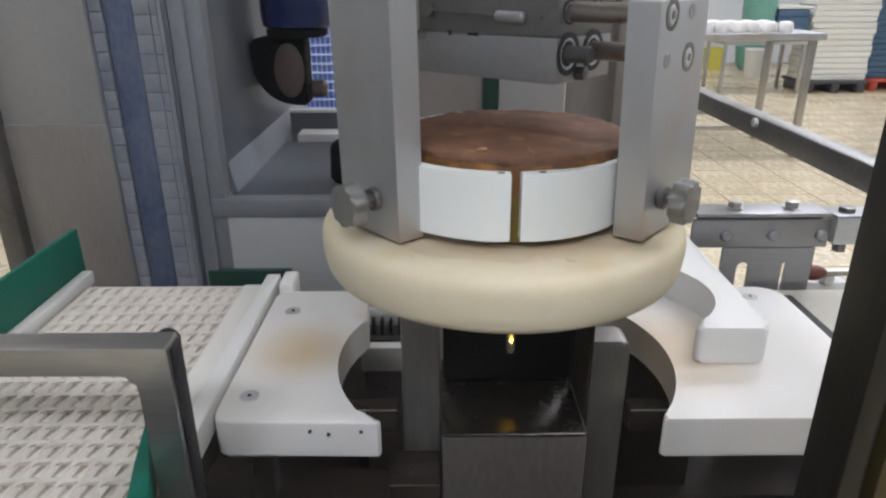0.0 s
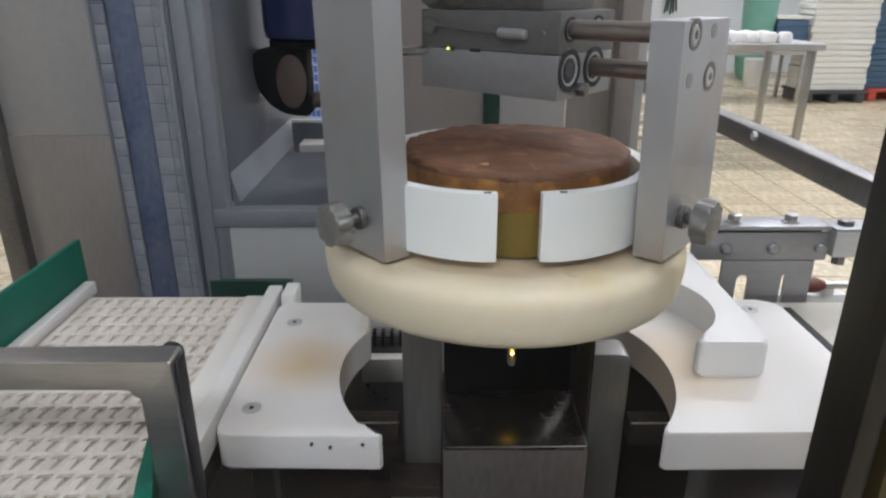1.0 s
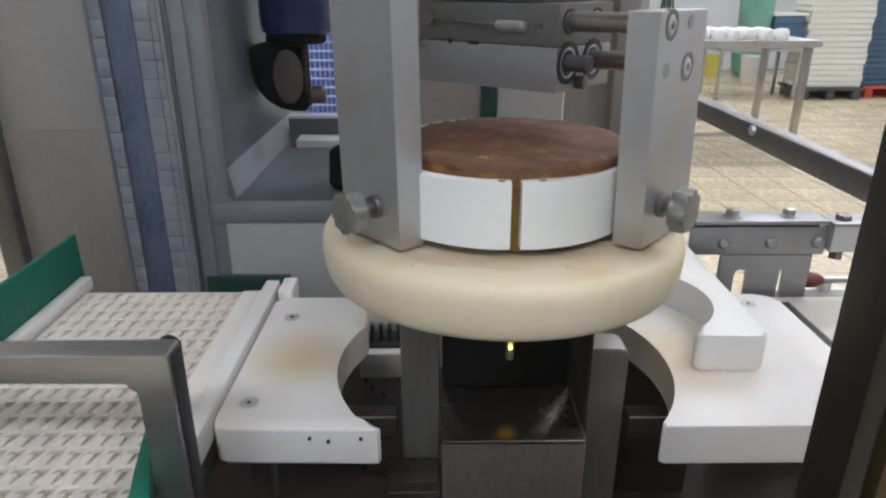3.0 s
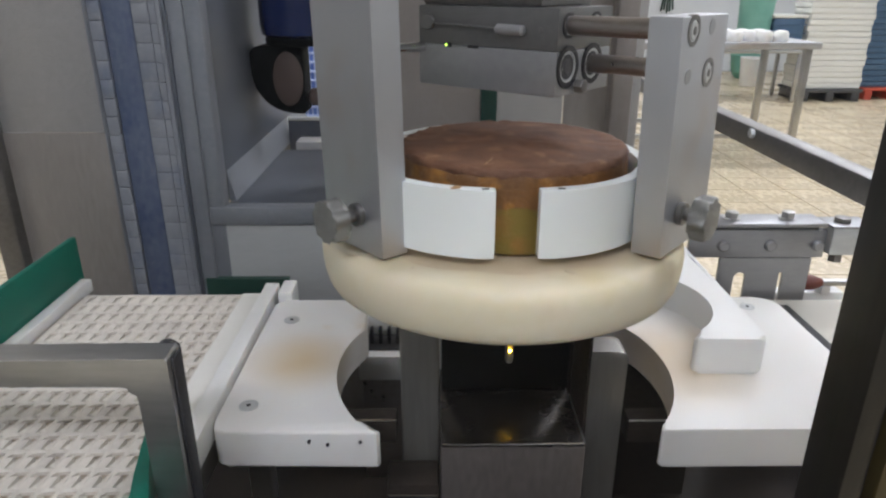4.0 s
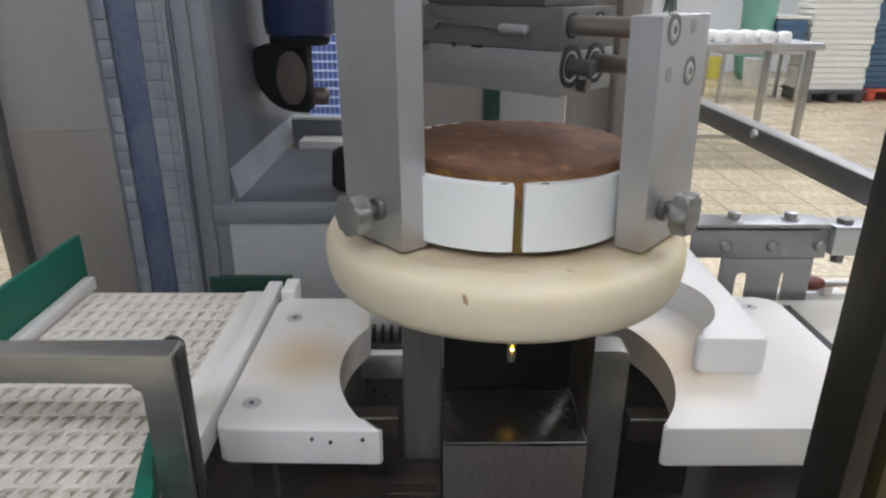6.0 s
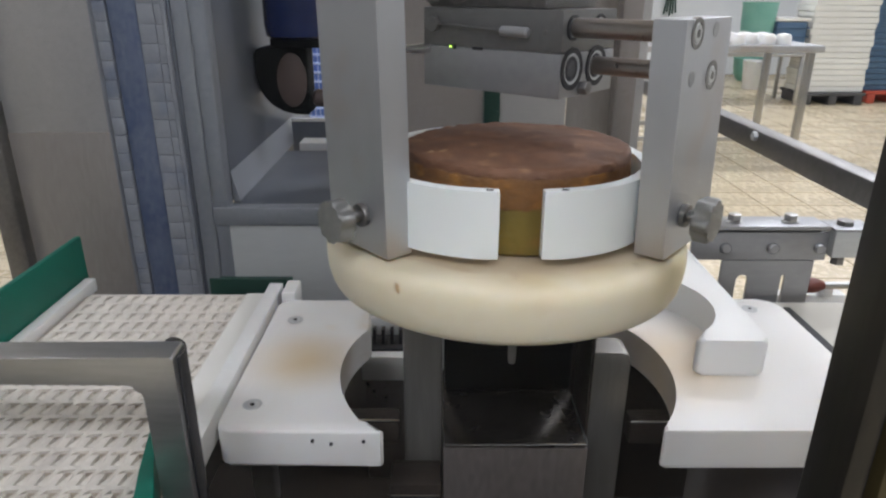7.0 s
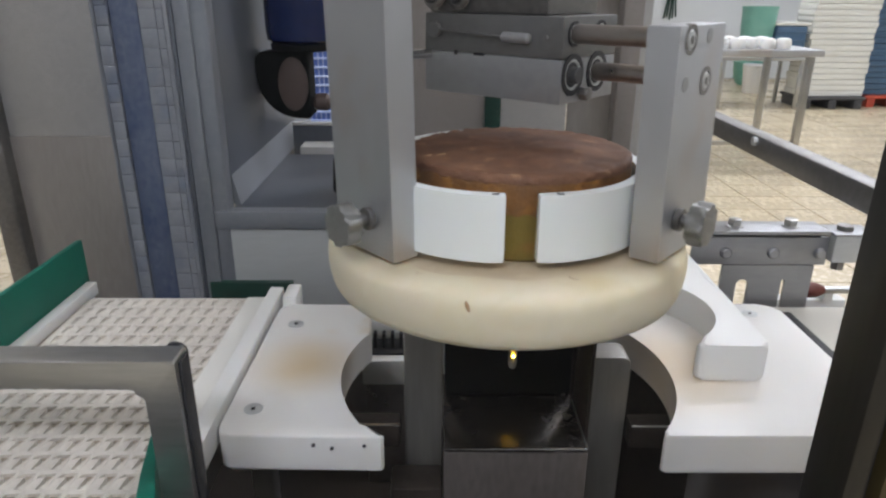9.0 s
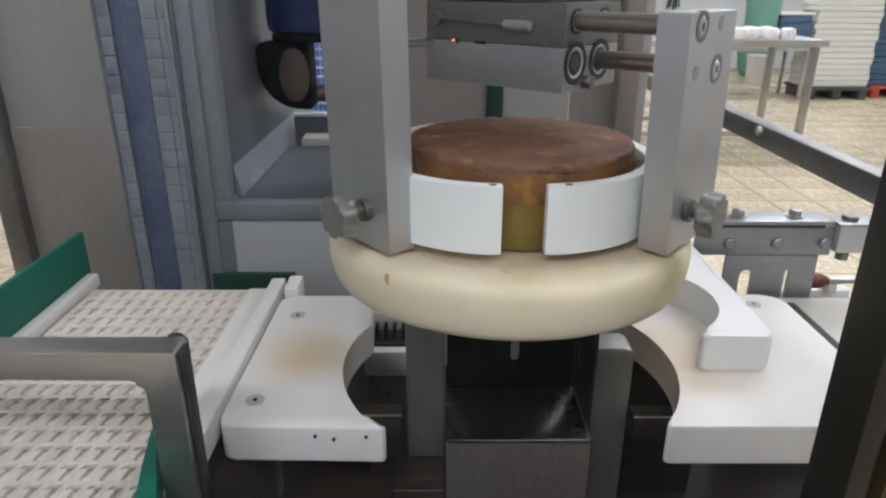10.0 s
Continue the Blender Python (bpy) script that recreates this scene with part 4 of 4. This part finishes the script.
def head(gripper):
    n = Vector((math.cos(ALPHA), -math.sin(ALPHA), 0))
    u = Vector((math.sin(ALPHA), math.cos(ALPHA), 0))
    p = Vector((0.033, -0.044, 0))
    q = p + u * 0.094
    left = p - n * 0.155
    back = q - n * 0.155
    body = [(left.x, left.y), (p.x, p.y), (q.x, q.y), (back.x, back.y)]
    h = part("head", prism(body, 1.2410, 1.2788, 0.0012), HEAD_L, gripper, "aluminium head block")
    part("upper_block", prism(body, 1.2791, 1.3140, 0.0012), HEAD_D, h, "darker anodised upper block")
    ledge = [w + d for w, d in zip((left, p, q, back), (n * 0.004 + u * 0.004, -n * 0.02 + u * 0.004, -n * 0.02 - u * 0.004, n * 0.004 - u * 0.004))]
    part("top_plate", prism([(w.x, w.y) for w in ledge], 1.3145, 1.36, 0.0012), STEEL_D, h)

    def on_end(along, z, out=0.0):
        w = p + u * along + n * out
        return Vector((w.x, w.y, z))

    for along, z, r in ((0.017, 1.2995, 0.0105), (0.018, 1.2655, 0.0180), (0.061, 1.2655, 0.0180), (0.063, 1.2995, 0.0105)):
        part("bearing", ring_bar(on_end(along, z, -0.012), on_end(along, z, 0.0012), r * 0.74, r), BLACK, h, "black bearing ring")
        part("bushing", ring_bar(on_end(along, z, -0.010), on_end(along, z, 0.0008), r * 0.64, r * 0.75), PALE_STEEL, h)
        part("bore", rod(on_end(along, z, -0.009), on_end(along, z, 0.0004), r * 0.61, 24), BLACK, h)
    PLUNGER.append(part("plunger", rod(on_end(0.018, 1.2655, 0.0), on_end(0.018, 1.2655, 0.022), 0.0072, 24), DARK, gripper, "dark steel plunger", at=(p.x, p.y, 1.2655)))
    part("grub_screw", hexagon(on_end(0.036, 1.2480, 0.0), n, 0.011, 0.009), STEEL_D, h)
    out = Vector((n.y, -n.x, 0))
    start, end = left + n * 0.006, left + n * 0.006 + Vector((-n.x, n.y, 0)) * 0.058
    part("guide_rod", rod((start.x, start.y, 1.2760), (end.x, end.y, 1.2760), 0.0045, 20), CHROME, h, "polished steel guide rod")

    def on_front(along, z, o=0.0):
        w = left + n * along + out * o
        return Vector((w.x, w.y, z))

    part("hose_fitting", rod(on_front(0.094, 1.2955, 0.0035), on_front(0.124, 1.2950, 0.0035), 0.0046, 18, 0.002), HEAD_L, h, "milky plastic hose fitting")
    part("hose", rod(on_front(0.014, 1.2995, 0.003), on_front(0.094, 1.2955, 0.0035), 0.0013, 14), HEAD_D, h, "clear air hose")
    part("elbow", rod(on_front(0.012, 1.2990, -0.002), on_front(0.014, 1.2990, 0.006), 0.0075, 16), HEAD_D, h, "grey hose elbow")
    part("set_screw", rod(on_front(0.138, 1.2960, -0.002), on_front(0.138, 1.2960, 0.0006), 0.0028, 16), STEEL_D, h)
    part("slot", box(-0.006, 0.006, -0.0008, 0.0006, -0.0012, 0.0012, 0.0003, Matrix.Translation(on_front(0.066, 1.2786)) @ pose(0, 0, 0, 0, 0, -41)), BLACK, h)
    part("slot", box(-0.0018, 0.0018, -0.0008, 0.0006, -0.0022, 0.0022, 0.0003, Matrix.Translation(on_front(0.0385, 1.2790)) @ pose(0, 0, 0, 0, 0, -41)), BLACK, h)
    for mat, label in ((GREEN_LAMP, "lit green switch lamp"), (RED_LAMP, "lit red switch lamp")):
        w = on_front(0.0340, 1.2790, 0.0006)
        SWITCH_LAMPS.append((part("switch_lamp", lathe([(0, -0.0009), (0.0009, 0), (0, 0.0009)], 10, pose(*w)), mat, h, label, at=tuple(w)), w - Vector((0, 0, 1.12)), out))
    for k in (0.0, 0.030):
        part("valve", lathe([(0, 0), (0.012, 0), (0.013, 0.004), (0.010, 0.007), (0, 0.007)], 24, facing(on_front(0.014 + k, 1.330, 0.001), out)), STEEL_D, h)
        part("valve_face", rod(on_front(0.014 + k, 1.330, 0.0075), on_front(0.014 + k, 1.330, 0.010), 0.008), BLACK, h)
    part("hanger", box(-0.03, 0.03, 0.01, 0.07, 1.361, 1.75, 0.003), ALU, h)
    part("carriage", box(-0.10, 0.33, 0.02, 0.06, 1.751, 1.80, 0.003), STEEL, h)
    part("carriage_arm", box(0.255, 0.33, 0.061, 0.69, 1.751, 1.80, 0.003), STEEL, h)


# ---- outlet on the +x side ----
def outlet_bracket():
    b = thing("outlet_bracket", (0.4, 0.28, 0.62), "steel angle bracket with hex bolts and slots", "bracket")
    y = 0.28
    part("web", box(0.300, 0.500, y, y + 0.006, 0.960, 1.0035, 0.0015), GREY_STEEL, b)
    part("flange", box(0.300, 0.492, y - 0.012, y + 0.035, 1.0105, 1.0165, 0.0015), GREY_STEEL, b)
    # Added strip, coloured dark for the gap line below the flange.
    part("spacer", box(0.306, 0.488, y + 0.003, y + 0.030, 1.0037, 1.0103, 0.0005), DARK, b, "dark strip filling the gap under the flange")
    part("end_strap", box(0.4985, 0.56, y - 0.014, y + 0.032, 1.0087, 1.0127, 0.001), GREY_STEEL, b)
    part("end_block", box(0.501, 0.56, y - 0.012, y + 0.03, 0.968, 1.0085, 0.002), PALE_STEEL, b, "pale aluminium end block")
    poly = [(0.349, 0.62), (0.373, 0.62)] + [(0.382 + 0.009 * math.cos(t), 0.928 + 0.009 * math.sin(t)) for t in [math.pi * (1 - k / 8) for k in range(9)]] + [(0.391, 0.62), (0.440, 0.62)]
    poly += [(0.443 + 0.003 * math.cos(t), 0.934 + 0.003 * math.sin(t)) for t in [math.pi * (1 - k / 4) for k in range(5)]] + [(0.446, 0.62), (0.484, 0.62), (0.484, 0.9595), (0.349, 0.9595)]
    flip = Matrix(((1, 0, 0, 0), (0, 0, 1, 0), (0, 1, 0, 0), (0, 0, 0, 1)))
    part("slotted_plate", prism(poly, y - 0.001, y + 0.004, 0, flip), GREY_STEEL, b, "grey plate with two slots")
    for x in (0.3615, 0.4440):
        w = part("washer", rod((x, y + 0.012, 1.0168), (x, y + 0.012, 1.0185), 0.0125, 24), STEEL, b)
        part("hex_bolt", hexagon((x, y + 0.012, 1.0186), (0, 0, 1), 0.017, 0.009), STEEL, w)
    part("hex_bolt", hexagon((0.523, y + 0.008, 1.0129), (0, 0, 1), 0.021, 0.007), STEEL_D, b)
    part("hex_bolt", hexagon((0.5235, y + 0.008, 0.9675), (0, 0, -1), 0.017, 0.016), STEEL_D, b)
    for x in (0.350, 0.4195, 0.4885):
        part("cap_screw", lathe([(0, 0), (0.0085, 0), (0.0085, 0.004), (0.006, 0.006), (0, 0.006)], 20, facing((x, y - 0.0005, 0.979), (0, -1, 0))), GREY_STEEL, b)
    t = thing("outlet_plate", (0.45, 0.2, 0.62), "pale grey metal plate beside the white plate", "plate")
    part("sheet", box(0.383, 0.60, -0.10, 0.262, 0.892, 0.900, 0.001), OUTLET, t)
    # Black strip added for the shadowed gap between white plate and sheet.
    part("gasket", box(0.424, 0.440, -0.10, 0.240, 0.9003, 0.9028, 0.0005), BLACK, t, "black strip drawn for the shadowed gap")
    part("leg", box(0.56, 0.59, 0.20, 0.23, 0.62, 0.8915, 0.002), STEEL, t)
    part("leg", box(0.56, 0.59, -0.08, -0.05, 0.62, 0.8915, 0.002), STEEL, t)
    k = thing("lever", (0.53, 0.36, 0.62), "dark round lever on a pale bar", "lever")
    part("bar", box(0.47, 0.60, 0.36, 0.385, 0.80, 0.866, 0.003), WHITE, k)
    part("shaft", rod((0.535, 0.35, 0.888), (0.60, 0.35, 0.888), 0.006), STEEL, k)
    part("support", box(0.555, 0.57, 0.35, 0.37, 0.8665, 0.884, 0.001), WHITE, k)
    part("grip", lathe([(0, -0.017), (0.008, -0.016), (0.0125, -0.007), (0.0125, 0.004), (0.007, 0.018), (0, 0.018)], 20, facing((0.533, 0.35, 0.888), (1, 0, 0))), DULL_RED, k)
    part("leg", box(0.56, 0.585, 0.36, 0.385, 0.62, 0.7995, 0.002), STEEL, k)


room()
work_table()
backroom()
hose_bundle()
machine_frame()
door_post()
door_glass()
chain_column()
motor()
lattice_crate()
belt = conveyor()
front_bar()
support_plates()
DISC = disc()
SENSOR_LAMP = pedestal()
CAKE = cake()
GRIPPER = thing("gripper", (0, 0, 1.12), "aluminium gripper head with two arms and white half-ring jaws", "gripper")
ARM_R = gripper_arm(GRIPPER, 1)
ARM_L = gripper_arm(GRIPPER, -1)
head(GRIPPER)
outlet_bracket()
CRUMB_BIT = single("loose_crumb", lathe([(0, 0), (0.0016, 0.0004), (0.0019, 0.0014), (0.001, 0.0024), (0, 0.0026)], 9, Matrix.Diagonal((2.6, 1, 1, 1))), FLAKE, (0, 0, 0), "small brown crumb on the disc", "crumb")
belt_studs(belt)
floor_tiles()


def motions():
    # the disc swings to and fro; the cake goes along only while the jaws stand open
    swing = -24
    turns = [(1.12, 1.46), (4.02, 4.30), (6.82, 7.06), (9.52, 9.80)]
    backs = [(2.24, 2.50), (5.02, 5.28), (7.92, 8.10)]
    rows, cake_rows = [(0.0, 0)], [(0.0, 0)]
    steps = sorted([(a, b, swing) for a, b in turns] + [(a, b, 0) for a, b in backs])
    at = 0
    for a, b, to in steps:
        rows += [(a, at), (b, to)]
        at = to
    rows.append((10.0, at))
    total = 0
    for a, b in turns:
        cake_rows += [(a, total), (b, total + swing)]
        total += swing
    cake_rows.append((10.0, total))
    walk(DISC, [(t, pose(DISC_X, 0, 1.065, 0, 0, r)) for t, r in rows])
    walk(CAKE, [(t, pose(0.004, 0, 1.1175, 0, 0, r)) for t, r in cake_rows])
    # the arms: 0 closed, 1 open
    opened = [(0.0, 0), (0.53, 0), (0.60, 0.2), (0.70, 0.82), (0.80, 1), (1.66, 1), (1.72, 0.85), (1.80, 0.32), (1.90, 0.03), (2.0, 0), (3.32, 0), (3.39, 0.2), (3.49, 0.82), (3.58, 1),
              (4.42, 1), (4.50, 0.78), (4.60, 0.22), (4.70, 0.02), (4.8, 0), (6.10, 0), (6.17, 0.2), (6.27, 0.82), (6.36, 1),
              (7.21, 1), (7.30, 0.72), (7.40, 0.25), (7.50, 0.02), (7.6, 0), (8.85, 0), (8.90, 0.08), (9.0, 0.70), (9.10, 1), (10.0, 1)]
    for arm, sx in ((ARM_R, 1), (ARM_L, -1)):
        walk(arm, [(t, pose(sx * (0.1 + 0.0133 * o), -0.08 - 0.0115 * o, 0)) for t, o in opened])
    for plunger in PLUNGER:
        walk(plunger, [(t, pose(0.033 - 0.0159 * o, -0.044 + 0.0138 * o, 0.1455)) for t, o in opened])
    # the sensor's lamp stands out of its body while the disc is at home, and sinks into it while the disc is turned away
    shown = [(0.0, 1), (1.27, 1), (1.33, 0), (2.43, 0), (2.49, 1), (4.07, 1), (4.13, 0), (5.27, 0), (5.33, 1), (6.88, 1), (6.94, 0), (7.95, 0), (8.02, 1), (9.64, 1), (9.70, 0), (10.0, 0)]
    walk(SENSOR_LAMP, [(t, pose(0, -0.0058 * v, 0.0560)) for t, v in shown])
    # the switch's lamps on the head: green while the arms stand open, red as they start to close
    green = [(0.0, 0), (0.80, 0), (0.86, 1), (1.60, 1), (1.64, 0), (3.60, 0), (3.66, 1), (4.36, 1), (4.40, 0), (6.38, 0), (6.44, 1), (7.14, 1), (7.18, 0), (9.12, 0), (9.18, 1), (9.90, 1), (9.94, 0), (10.0, 0)]
    red = [(0.0, 0), (1.62, 0), (1.66, 1), (1.74, 1), (1.78, 0), (4.38, 0), (4.42, 1), (4.47, 1), (4.51, 0), (7.16, 0), (7.20, 1), (7.24, 1), (7.28, 0), (9.92, 0), (9.96, 1), (10.0, 1)]
    for (lamp, w, out), rows in zip(SWITCH_LAMPS, (green, red)):
        walk(lamp, [(t, Matrix.Translation(w - out * 0.005 * (1 - v))) for t, v in rows])
    # a crumb: on the cake, on the jaw, then down on the disc
    r, a0 = 0.1732, -105
    spot = lambda deg: pose(DISC_X + r * math.cos(radians(deg)), r * math.sin(radians(deg)), 1.1075, 0, 62, deg + 60)
    open_shift = lambda o: pose(-0.040 - 0.0133 * o, -0.112 - 0.0115 * o, 1.1836, 0, 0, 20)
    crumb = [(0.0, pose(-0.030, -0.080, 1.1938, 0, 0, 20)), (3.30, pose(-0.030, -0.080, 1.1938, 0, 0, 20)), (3.40, pose(-0.040, -0.112, 1.194, 0, 0, 20)), (3.58, open_shift(1)),
             (4.42, open_shift(1)), (4.50, open_shift(0.78)), (4.60, open_shift(0.22)), (4.70, open_shift(0.02)), (4.8, open_shift(0)),
             (5.62, open_shift(0)), (5.66, pose(-0.044, -0.135, 1.18, 20, 0, 40)), (5.74, spot(a0)), (6.82, spot(a0)), (6.90, spot(a0 - 8)), (6.98, spot(a0 - 16)), (7.06, spot(a0 - 24)),
             (7.92, spot(a0 - 24)), (7.98, spot(a0 - 16)), (8.04, spot(a0 - 8)), (8.10, spot(a0)), (9.52, spot(a0)), (9.61, spot(a0 - 8)), (9.70, spot(a0 - 16)), (9.80, spot(a0 - 24)), (10.0, spot(a0 - 24))]
    walk(CRUMB_BIT, crumb)


motions()
